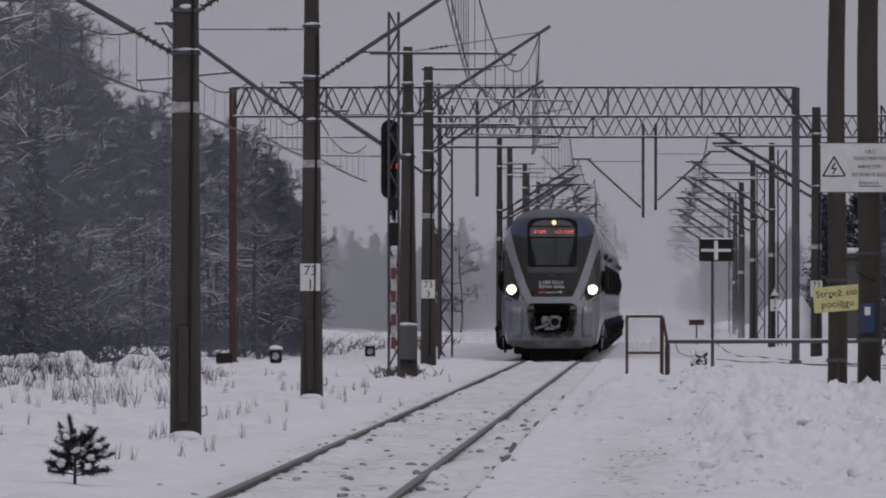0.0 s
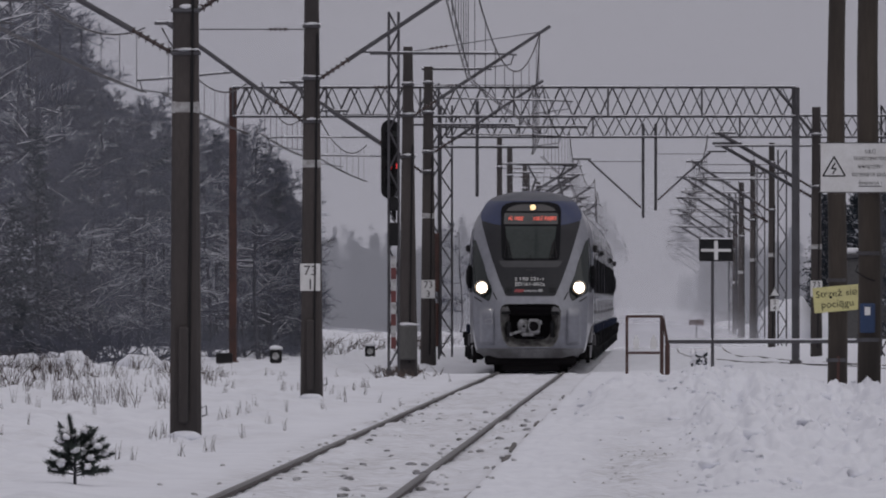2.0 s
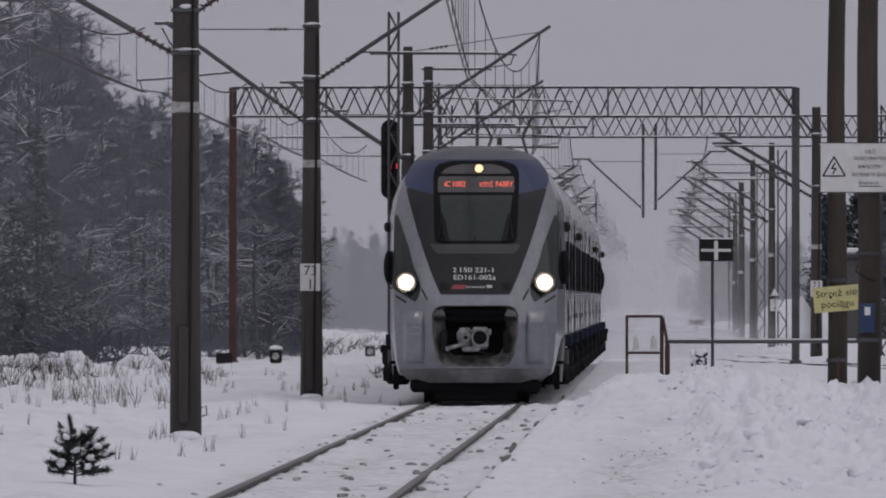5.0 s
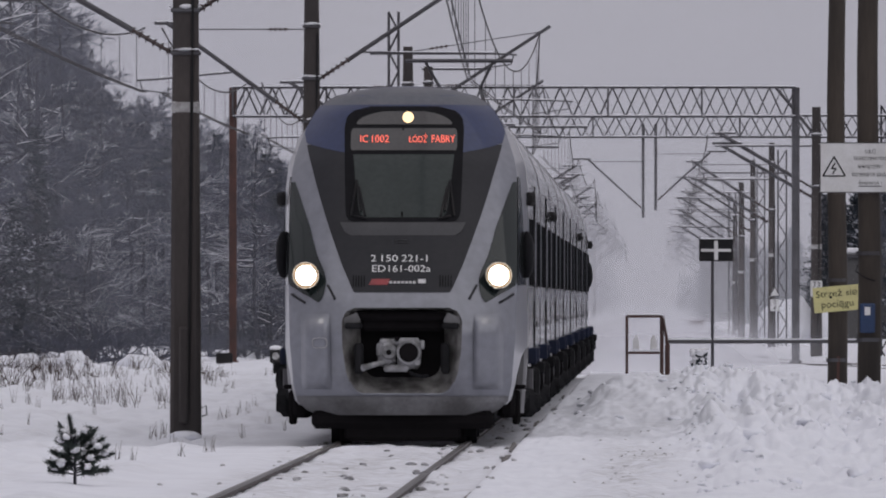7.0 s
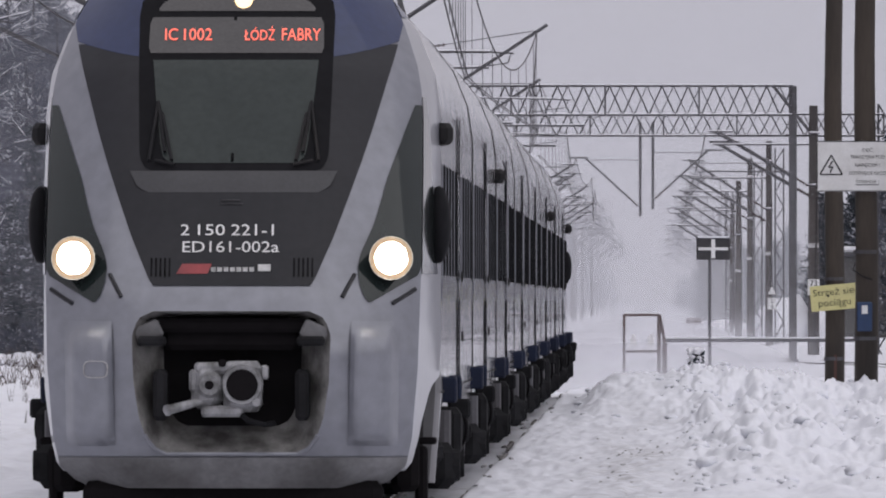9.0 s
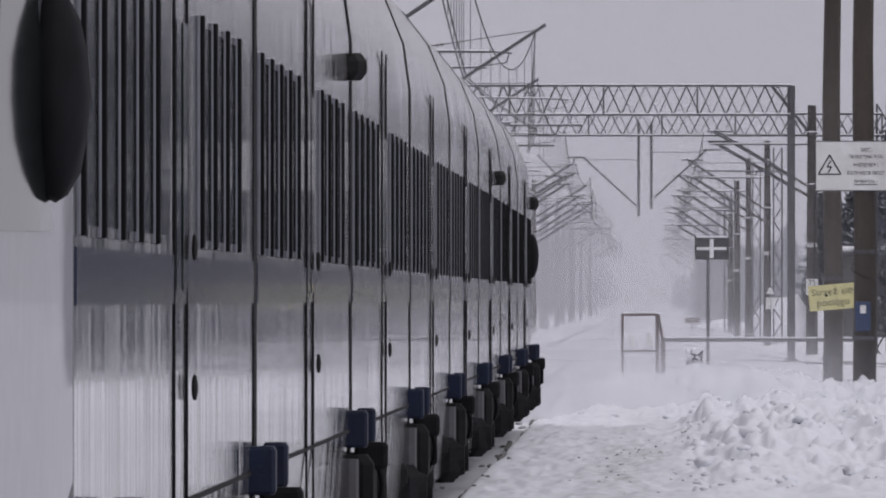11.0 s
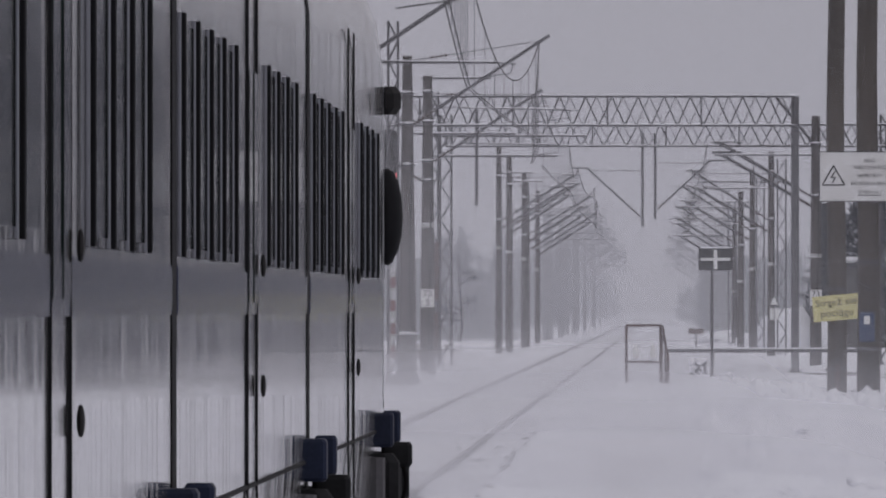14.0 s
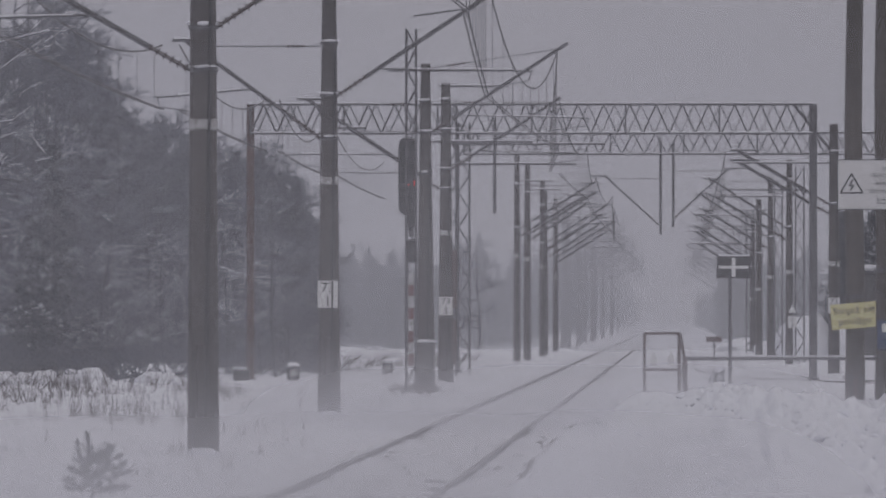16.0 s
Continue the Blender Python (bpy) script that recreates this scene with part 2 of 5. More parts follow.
# ---- mesh tools ----
class Shape:
    """Vertices and faces gathered in plain lists."""

    def __init__(self):
        self.v, self.f = [], []

    def add(self, verts, faces):
        k = len(self.v)
        self.v += [tuple(p) for p in verts]
        self.f += [tuple(i + k for i in q) for q in faces]
        return self

    def box(self, c, s, b=0.0, m=None):
        """A box, its upright edges and its top and bottom rims chamfered by b."""
        x, y, z = (q / 2 for q in s)
        b = min(b, x * 0.6, y * 0.6, z * 0.6)
        if b <= 0:
            vs = [(i * x, j * y, k * z) for k in (-1, 1) for i, j in ((-1, -1), (1, -1), (1, 1), (-1, 1))]
            fs = [(3, 2, 1, 0), (4, 5, 6, 7)] + [(i, (i + 1) % 4, 4 + (i + 1) % 4, 4 + i) for i in range(4)]
        else:
            def ring(inset, zz):
                o = []
                for i, j, first in ((-1, -1, 0), (1, -1, 1), (1, 1, 0), (-1, 1, 1)):
                    p = [((x - inset) * i, (y - inset - b) * j, zz), ((x - inset - b) * i, (y - inset) * j, zz)]
                    o += p if first == 0 else p[::-1]
                return o
            vs = ring(b * .7, -z) + ring(0, -z + b) + ring(0, z - b) + ring(b * .7, z)
            fs = [tuple(range(7, -1, -1)), tuple(range(24, 32))]
            for r in range(3):
                fs += [(r * 8 + i, r * 8 + (i + 1) % 8, r * 8 + 8 + (i + 1) % 8, r * 8 + 8 + i) for i in range(8)]
        vs = [Vector(p) for p in vs]
        if m:
            vs = [m @ p for p in vs]
        return self.add([p + Vector(c) for p in vs], fs)

    def tube(self, a, b, r, r2=None, n=6, ends=True):
        a, b = Vector(a), Vector(b)
        d = b - a
        if d.length < 1e-6:
            return self
        q = d.to_track_quat("Z", "Y").to_matrix()
        r2 = r if r2 is None else r2
        vs = []
        for p, rr in ((a, r), (b, r2)):
            vs += [p + q @ Vector((rr * math.cos(6.28319 * i / n), rr * math.sin(6.28319 * i / n), 0)) for i in range(n)]
        fs = [(i, (i + 1) % n, n + (i + 1) % n, n + i) for i in range(n)]
        if ends:
            fs += [tuple(range(n - 1, -1, -1)), tuple(range(n, 2 * n))]
        return self.add(vs, fs)

    def loft(self, rings, ends=True):
        """One skin over rings of equally many points."""
        n, k = len(rings[0]), len(rings)
        fs = [(j * n + i, j * n + (i + 1) % n, (j + 1) * n + (i + 1) % n, (j + 1) * n + i) for j in range(k - 1) for i in range(n)]
        if ends:
            fs += [tuple(range(n - 1, -1, -1)), tuple(range((k - 1) * n, k * n))]
        return self.add([p for r in rings for p in r], fs)

    def path(self, pts, r, n=5):
        """A bent tube through the points; r: one radius, or one for each point."""
        pts = [Vector(p) for p in pts]
        rs = r if isinstance(r, (list, tuple)) else [r] * len(pts)
        rings = []
        whole = pts[-1] - pts[0]
        ref = Vector((0, 0, 1)) if abs(whole.z) < 0.7 * whole.length else Vector((1, 0, 0))
        for i, p in enumerate(pts):
            d = pts[min(i + 1, len(pts) - 1)] - pts[max(i - 1, 0)]
            u = d.cross(ref).normalized()
            w = d.cross(u).normalized()
            rings.append([p + (u * math.cos(6.28319 * k / n) + w * math.sin(6.28319 * k / n)) * rs[i] for k in range(n)])
        return self.loft(rings)

    def blob(self, c, s, seed=0, rough=0.25, n=7, rings=5):
        rnd = random.Random(seed)
        vs, fs = [(c[0], c[1], c[2] - s[2])], []
        for j in range(1, rings):
            a = math.pi * j / rings
            for i in range(n):
                w = 6.28319 * i / n
                k = 1 + rnd.uniform(-rough, rough)
                vs.append((c[0] + s[0] * k * math.sin(a) * math.cos(w), c[1] + s[1] * k * math.sin(a) * math.sin(w), c[2] - s[2] * k * math.cos(a)))
        vs.append((c[0], c[1], c[2] + s[2]))
        for i in range(n):
            fs.append((0, 1 + (i + 1) % n, 1 + i))
            fs.append((len(vs) - 1, len(vs) - 1 - n + i, len(vs) - 1 - n + (i + 1) % n))
        for j in range(rings - 2):
            for i in range(n):
                p, q = 1 + j * n + i, 1 + j * n + (i + 1) % n
                fs.append((p, q, q + n, p + n))
        return self.add(vs, fs)

    def mesh(self, name, material, smooth=False):
        me = bpy.data.meshes.new(name)
        me.from_pydata(self.v, [], self.f)
        if material:
            me.materials.append(material)
        if smooth:
            me.polygons.foreach_set("use_smooth", [True] * len(me.polygons))
        me.update()
        return me


def part(name, shape, material, parent=None, label="", smooth=False, kind=""):
    ob = new(name, shape if isinstance(shape, bpy.types.Mesh) else shape.mesh(name, material, smooth))
    if parent:
        ob.parent = parent
    return tagged(ob, label, kind=kind)


def thing(name, label, category, at=(0, 0, 0), turn=0, group="", kind=""):
    ob = new(name)
    ob.empty_display_size = 0.2
    ob.matrix_basis = pose(*at, 0, 0, turn)
    return tagged(ob, label, category, group, kind)


def letters(text, height, width=0.0, spacing=1.0):
    """Flat letters in the x-z plane, facing -y, centred on the origin; squeezed to width if given."""
    cu = bpy.data.curves.new("letters", "FONT")
    cu.body, cu.size, cu.align_x, cu.align_y, cu.space_character, cu.resolution_u = text, 1.0, "CENTER", "CENTER", spacing, 3
    ob = bpy.data.objects.new("letters", cu)
    scene.collection.objects.link(ob)
    bpy.context.view_layer.update()
    me = bpy.data.meshes.new_from_object(ob.evaluated_get(bpy.context.evaluated_depsgraph_get()))
    s = Shape()
    vs = [v.co.copy() for v in me.vertices]
    fs = [tuple(p.vertices) for p in me.polygons]
    bpy.data.objects.remove(ob)
    bpy.data.meshes.remove(me)
    bpy.data.curves.remove(cu)
    if not vs:
        return s
    x0, x1 = min(v.x for v in vs), max(v.x for v in vs)
    z0, z1 = min(v.y for v in vs), max(v.y for v in vs)
    kz = height / (z1 - z0)
    kx = width / (x1 - x0) if width else kz
    return s.add([((v.x - (x0 + x1) / 2) * kx, 0, (v.y - (z0 + z1) / 2) * kz) for v in vs], fs)


def vnoise(x, y, seed):
    """Smooth value noise on numpy arrays, -1 to 1."""
    g = np.random.RandomState(seed).uniform(-1, 1, (256, 256))
    xi, yi = np.floor(x).astype(int), np.floor(y).astype(int)
    u, v = x - xi, y - yi
    u, v = u * u * (3 - 2 * u), v * v * (3 - 2 * v)
    a, b, c, d = g[xi % 256, yi % 256], g[(xi + 1) % 256, yi % 256], g[xi % 256, (yi + 1) % 256], g[(xi + 1) % 256, (yi + 1) % 256]
    return (a * (1 - u) + b * u) * (1 - v) + (c * (1 - u) + d * u) * v


def ramp(x, a, b):
    q = np.clip((x - a) / (b - a), 0, 1)
    return q * q * (3 - 2 * q)


def relief(x, y):
    """The height of the snow."""
    x, y = np.asarray(x, float), np.asarray(y, float)
    z = np.full(np.broadcast(x, y).shape, -0.015) + 0 * x + 0 * y
    z = z + 0.02 * vnoise(x * 1.1, y * 0.12, 1) + 0.01 * vnoise(x * 3.3, y * 0.4, 2)
    bed = ramp(x, -1.5, -1.0) * (1 - ramp(x, 1.0, 1.36))
    z = z + bed * (-0.012 + 0.024 * vnoise(x * 5, y * 0.4, 3) + 0.016 * vnoise(x * 11, y * 1.0, 4))
    left = 1 - ramp(x, -2.6, -1.6)
    z = z + left * (0.0 + 0.04 + 0.06 * vnoise(x * 0.45, y * 0.035, 5) + 0.05 * vnoise(x * 1.5, y * 0.08, 6) + 0.04 * vnoise(x * 3.7, y * 0.22, 13))
    far_left = 1 - ramp(x, -16, -8)
    z = z + far_left * (0.02 + 0.14 * vnoise(x * 0.3, y * 0.08, 7))
    right = ramp(x, 1.34, 1.42)
    z = z + right * (0.07 + 0.028 * vnoise(x * 2.2, y * 0.12, 8) + 0.02 * vnoise(x * 6, y * 0.4, 9))
    lump = 0.5 * vnoise(x * 2.0, y * 0.14, 10) + 0.34 * vnoise(x * 4.1, y * 0.33, 11) + 0.2 * vnoise(x * 7.7, y * 0.8, 12)
    ridge = ramp(x, 1.6, 2.4) * ramp(y, 196, 226) * (1 - ramp(y, 236, 262))
    z = z + ridge * (1 - 0.75 * ramp(x, 4.2, 6.2)) * (0.45 + 0.12 * lump)
    heap = ramp(x + 0.2 * lump, 3.15, 4.1) * ramp(y, 118, 170) * (1 - ramp(y, 236, 268))
    z = z + heap * (1 - 0.75 * ramp(y, 196, 226) * (1 - 0.5 * ramp(x, 4.6, 6.2))) * (0.17 + 0.36 * lump * ramp(x, 3.2, 3.8))
    z = z + left * (0.05 * np.abs(vnoise(x * 2.7, y * 0.3, 24)) + 0.035 * np.abs(vnoise(x * 5.5, y * 0.7, 25)) - 0.03)
    chunk = np.abs(vnoise(x * 5.3, y * 0.42, 14)) + 0.6 * np.abs(vnoise(x * 10.5, y * 0.9, 15)) + 0.35 * np.abs(vnoise(x * 19, y * 1.7, 16))
    z = z + ramp(x + 0.2 * lump, 3.0, 3.5) * ramp(y, 112, 150) * (1 - ramp(y, 240, 268)) * 0.075 * (chunk - 0.55)
    z = z + ridge * 0.035 * (chunk - 0.55)
    z = z + ramp(x, 1.45, 1.6) * (1 - ramp(x, 3.0, 3.4)) * (1 - ramp(y, 210, 235)) * 0.016 * (vnoise(x * 9, y * 0.7, 17) + 0.7 * vnoise(x * 17, y * 1.6, 18))
    return z


def on_snow(x, y):
    return float(relief(np.array([x]), np.array([y]))[0])


def steps(*spans):
    out = []
    for a, b, n in spans:
        out += list(np.linspace(a, b, n, endpoint=False))
    return np.array(out + [spans[-1][1]])


# ---- the snow-covered ground, one sheet to the horizon ----
gx = steps((-2500, -60, 14), (-60, -14, 24), (-14, -7, 50), (-7, -3, 64), (-3, -1, 28), (-1, 1.3, 50), (1.3, 1.45, 6), (1.45, 6.4, 190), (6.4, 9, 40), (9, 20, 24), (20, 70, 14), (70, 2500, 12))
gy = steps((-300, 100, 20), (100, 125, 20), (125, 270, 330), (270, 420, 130), (420, 800, 90), (800, 1500, 40), (1500, 4800, 20))
xx, yy = np.meshgrid(gx, gy)
zz = relief(xx, yy)
nx, ny = len(gx), len(gy)
ids = np.arange(nx * ny).reshape(ny, nx)
quads = np.stack([ids[:-1, :-1], ids[:-1, 1:], ids[1:, 1:], ids[1:, :-1]], -1).reshape(-1, 4)
ground_mesh = bpy.data.meshes.new("ground")
ground_mesh.from_pydata(np.stack([xx, yy, zz], -1).reshape(-1, 3).tolist(), [], quads.tolist())
dirt_shade = 0.85 * ramp(xx, -1.5, -0.9) * (1 - ramp(xx, 1.0, 1.5)) * (0.55 + 0.45 * vnoise(xx * 2, yy * 0.3, 21))
dirt_shade += 0.8 * np.exp(-((xx - 2.75) / 0.45) ** 2) * (1 - ramp(yy, 190, 235)) * np.clip(vnoise(xx * 1.2, yy * 0.09, 22) + 0.35, 0, 1)
# left verge: darker patches painted as the shade in snow hollows
dirt_shade += 0.32 * (1 - ramp(xx, -2.2, -1.4)) * np.clip(vnoise(xx * 1.3, yy * 0.22, 23) + 0.1, 0, 1)
dirt_shade += 0.5 * np.exp(-((xx - 1.36) / 0.08) ** 2)
ground_mesh.attributes.new("dirt_shade", "FLOAT", "POINT").data.foreach_set("value", np.clip(dirt_shade, 0, 1).reshape(-1).astype(np.float32))
ground_mesh.materials.append(SNOW)
ground_mesh.polygons.foreach_set("use_smooth", [True] * len(ground_mesh.polygons))
tagged(new("ground", ground_mesh), "trampled and drifted white snow over ballast and verge", "ground", kind="structure")

# ---- the track ----
def rail_shape(x, y0, y1, head):
    s = Shape()
    prof = [(-0.036, -0.012), (-0.03, 0.0), (0.03, 0.0), (0.036, -0.012)] if head else \
        [(-0.07, -0.17), (-0.07, -0.155), (-0.01, -0.135), (-0.01, -0.05), (-0.037, -0.04), (-0.037, -0.012), (0.037, -0.012), (0.037, -0.04), (0.01, -0.05), (0.01, -0.135), (0.07, -0.155), (0.07, -0.17)]
    n = len(prof)
    ys = list(np.arange(y0, y1, 12.0)) + [y1]
    vs = [(x + px, y, pz) for y in ys for px, pz in prof]
    fs = [(j * n + i, j * n + (i + 1) % n, (j + 1) * n + (i + 1) % n, (j + 1) * n + i) for j in range(len(ys) - 1) for i in range(n)]
    return s.add([(a, b, c + 0.03) for a, b, c in vs], fs)


track = thing("track", "straight railway track with dark rails in packed snow", "railway track", kind="structure")
for side in (-1, 1):
    r = part("rail", rail_shape(side * 0.7525, -200, 1500, False), RAIL, track)
    part("rail_head", rail_shape(side * 0.7525, -200, 1500, True), RAILTOP, r, "worn bright running surface")

# the diverging line beyond the barrier, nearly buried
branch = thing("side_track", "curved siding track half buried in snow", "railway track", kind="structure")
for off in (-0.7525, 0.7525):
    s = Shape()
    pts = []
    for k in range(46):
        y = 330 + k * 11
        x = 4.3 + max(0.0, (470 - y)) ** 2 * 0.00042 + off
        pts.append((x, y, on_snow(x, y) - 0.004))
    s.path(pts, 0.022, 5)
    part("rail", s, RAIL, branch)

# clods of dirty snow thrown up along the rails, and the ragged edge of the low platform
s, rnd = Shape(), random.Random(4)
for k in range(170):
    y = 110 + rnd.random() ** 1.4 * 170
    x = rnd.choice((-1, 1)) * 0.7525 + rnd.gauss(0, 0.32)
    r = rnd.uniform(0.008, 0.024)
    s.blob((x, y, on_snow(x, y) + r * 0.3), (r * 1.4, r * 1.8, r * 0.8), k, 0.35, 5, 4)
tagged(part("snow_clods", s, CLOD), "dirty clods of snow and ballast between the rails", "snow clods", kind="stuff")
# thin broken dark strip drawn along the platform's edge
s = Shape()
y = 105.0
while y < 262:
    l = rnd.uniform(2, 9)
    if rnd.random() < 0.6:
        n = max(3, int(l / 0.8))
        pts = [(1.37 + 0.03 * math.sin(y * 0.21) + rnd.gauss(0, 0.014), y + l * q / n, 0.025 + rnd.gauss(0, 0.008)) for q in range(n + 1)]
        s.path(pts, [0.006] + [rnd.uniform(0.012, 0.03) for q in range(n - 1)] + [0.006], 6)
    y += l + rnd.uniform(0.2, 7.0)
tagged(part("platform_edge", s, BARKISH), "broken dark edge of a low snowy platform", "platform edge", kind="structure")
# lumps of shovelled snow on the bank, and clods kicked along the rails
s = Shape()
for k in range(240):
    y = rnd.uniform(128, 240)
    x = 3.3 + rnd.random() ** 1.3 * 3.2 * y / 200
    r = rnd.uniform(0.015, 0.045) * (1 + (rnd.random() < 0.1))
    s.blob((x, y, on_snow(x, y) + r * 0.15), (r * 1.3, r * 2.2, r * 0.75), k + 300, 0.4, 7, 5)
for k in range(60):
    y = rnd.uniform(200, 262)
    x = rnd.uniform(1.7, 4.6)
    r = rnd.uniform(0.02, 0.06)
    s.blob((x, y, on_snow(x, y) + r * 0.15), (r * 1.4, r * 2.2, r * 0.7), k + 1300, 0.4, 7, 5)
tagged(part("snow_lumps", s, SNOW, smooth=True), "lumps of shovelled snow on the bank", "snow lumps", kind="stuff")
s = Shape()
for k in range(80):
    y = 112 + rnd.random() ** 1.3 * 120
    x = rnd.choice((-0.7525, 0.7525, 0.0, 1.3, 0.5)) + rnd.gauss(0, 0.2)
    r = rnd.uniform(0.012, 0.034)
    s.blob((x, y, on_snow(x, y) + r * 0.3), (r * 1.7, r * 2.2, r * 0.8), k + 2300, 0.4, 6, 4)
tagged(part("snow_rubble", s, CLODG), "grey rubble of ice and ballast on the track bed", "snow rubble", kind="stuff")
s = Shape()
for k in range(70):
    x, y = 2.8 + rnd.gauss(0, .3), rnd.uniform(128, 185)
    r = rnd.uniform(0.004, 0.012)
    s.blob((x, y, on_snow(x, y) + r * 0.3), (r * 1.6, r * 2.5, r), k + 900, 0.35, 5, 4)
tagged(part("path_crumbs", s, CLOD), "crumbs of earth on the trodden snow path", "earth crumbs", kind="stuff")

# ---- the train ----
def curve(*pts):
    xs, ys = [p[0] for p in pts], [p[1] for p in pts]
    return lambda z: float(np.interp(z, xs, ys))


TOP = 4.18
nose_back = curve((0.3, 0.22), (0.5, 0.06), (0.8, -0.10), (1.3, -0.14), (1.7, -0.02), (2.0, 0.16), (2.6, 0.56), (3.3, 1.10), (3.9, 1.72), (4.10, 2.05), (TOP, 2.5))
nose_half = curve((0.34, 1.00), (0.40, 1.12), (0.5, 1.225), (0.7, 1.268), (1.2, 1.31), (1.9, 1.33), (2.6, 1.33), (3.0, 1.325), (3.18, 1.315), (3.34, 1.285), (3.5, 1.235),
                  (3.66, 1.18), (3.82, 1.10), (3.93, 1.03), (4.0, 0.955), (4.08, 0.83), (4.15, 0.58), (TOP, 0.40))
car_half = curve((0.3, 1.38), (1.0, 1.43), (3.0, 1.43), (3.3, 1.39), (3.6, 1.27), (3.85, 1.08), (4.0, 0.91), (4.12, 0.64), (4.19, 0.32), (4.2, 0.0))
mask_half = curve((1.77, 0.555), (1.80, 0.578), (1.95, 0.643), (2.11, 0.712), (2.375, 0.808), (2.64, 0.90), (2.90, 0.982), (3.17, 1.058), (3.41, 1.125), (3.66, 1.18), (3.82, 1.10),
                  (3.93, 1.03), (4.0, 0.955), (4.08, 0.83), (4.15, 0.58), (TOP, 0.40))
screen_half = curve((2.565, 0.54), (2.60, 0.625), (2.68, 0.67), (3.17, 0.687), (3.7, 0.70), (3.82, 0.68), (3.89, 0.62), (3.93, 0.52), (3.95, 0.40))
glass_half = curve((2.64, 0.45), (2.68, 0.50), (2.75, 0.52), (3.0, 0.552), (3.38, 0.59))
header_half = curve((3.43, 0.61), (3.46, 0.625), (3.66, 0.62), (3.69, 0.60))
upper_half = curve((3.735, 0.555), (3.76, 0.56), (3.81, 0.51), (3.86, 0.40), (3.89, 0.24))
pit_half = curve((0.585, 0.46), (0.62, 0.54), (0.70, 0.60), (0.84, 0.65), (1.1, 0.69), (1.42, 0.70), (1.54, 0.66), (1.59, 0.55))
BACK = 3.4


def nose_y(x, z):
    """How far the nose lies behind the headlamps, at half-width x and height z."""
    w = nose_half(z)
    q = min(1.0, abs(x) / w)
    return nose_back(z) + (0.30 + 0.09 * z) * q ** 3.2


def rows(z0, z1, n):
    return [z0 + (z1 - z0) * i / n for i in range(n + 1)]


def strip(s, zs, inner, outer, off=0.0, cols=8, sides=(-1, 1)):
    """A sheet on the nose between two half-width functions, on both sides; off: metres proud of the shell."""
    for sd in sides:
        k = len(s.v)
        for z in zs:
            a, b = inner(z), outer(z)
            for c in range(cols + 1):
                x = a + (b - a) * c / cols
                s.v.append((sd * x, nose_y(x, z) - (off(x, z) if callable(off) else off), z))
        for r in range(len(zs) - 1):
            for c in range(cols):
                q = (k + r * (cols + 1) + c, k + r * (cols + 1) + c + 1, k + (r + 1) * (cols + 1) + c + 1, k + (r + 1) * (cols + 1) + c)
                s.f.append(q if sd > 0 else q[::-1])
    return s


ZERO = lambda z: 0.0


def on_nose(shape, cx, cz, off):
    shape.v = [(x + cx, nose_y(x + cx, z + cz) - off, z + cz) for x, y, z in shape.v]
    return shape


def flank(z, q):
    """Between the rim of the nose (q = 0) and the first full section of the car (q = 1)."""
    zc = 0.3 + (z - 0.3) * 3.9 / (TOP - 0.3)
    a = Vector((nose_half(z), nose_y(nose_half(z), z), z))
    b = Vector((car_half(zc), BACK, zc))
    p = a.lerp(b, q)
    p.x = a.x + (b.x - a.x) * math.sin(q * math.pi / 2)
    return p


def flank_sheet(s, zs, q0, q1, off=0.0, cols=6, sides=(-1, 1)):
    for sd in sides:
        k = len(s.v)
        for z in zs:
            a, b = (g(z) if callable(g) else g for g in (q0, q1))
            for c in range(cols + 1):
                p = flank(z, a + (b - a) * c / cols)
                s.v.append((sd * (p.x + off), p.y - off * 0.4, p.z))
        for r in range(len(zs) - 1):
            for c in range(cols):
                q = (k + r * (cols + 1) + c, k + r * (cols + 1) + c + 1, k + (r + 1) * (cols + 1) + c + 1, k + (r + 1) * (cols + 1) + c)
                s.f.append(q if sd > 0 else q[::-1])
    return s


def arched(s, low, high, half, off):
    """A sheet on the nose from an arched lower edge up to high; low takes the share of the half-width."""
    for sd in (-1, 1):
        k, cols, n = len(s.v), 12, 16
        for r in range(n + 1):
            for c in range(cols + 1):
                z = low(c / cols) + (high - low(c / cols)) * r / n
                x = half(z) * c / cols
                s.v.append((sd * x, nose_y(x, z) - off, z))
        for r in range(n):
            for c in range(cols):
                q = (k + r * (cols + 1) + c, k + r * (cols + 1) + c + 1, k + (r + 1) * (cols + 1) + c + 1, k + (r + 1) * (cols + 1) + c)
                s.f.append(q if sd > 0 else q[::-1])
    return s


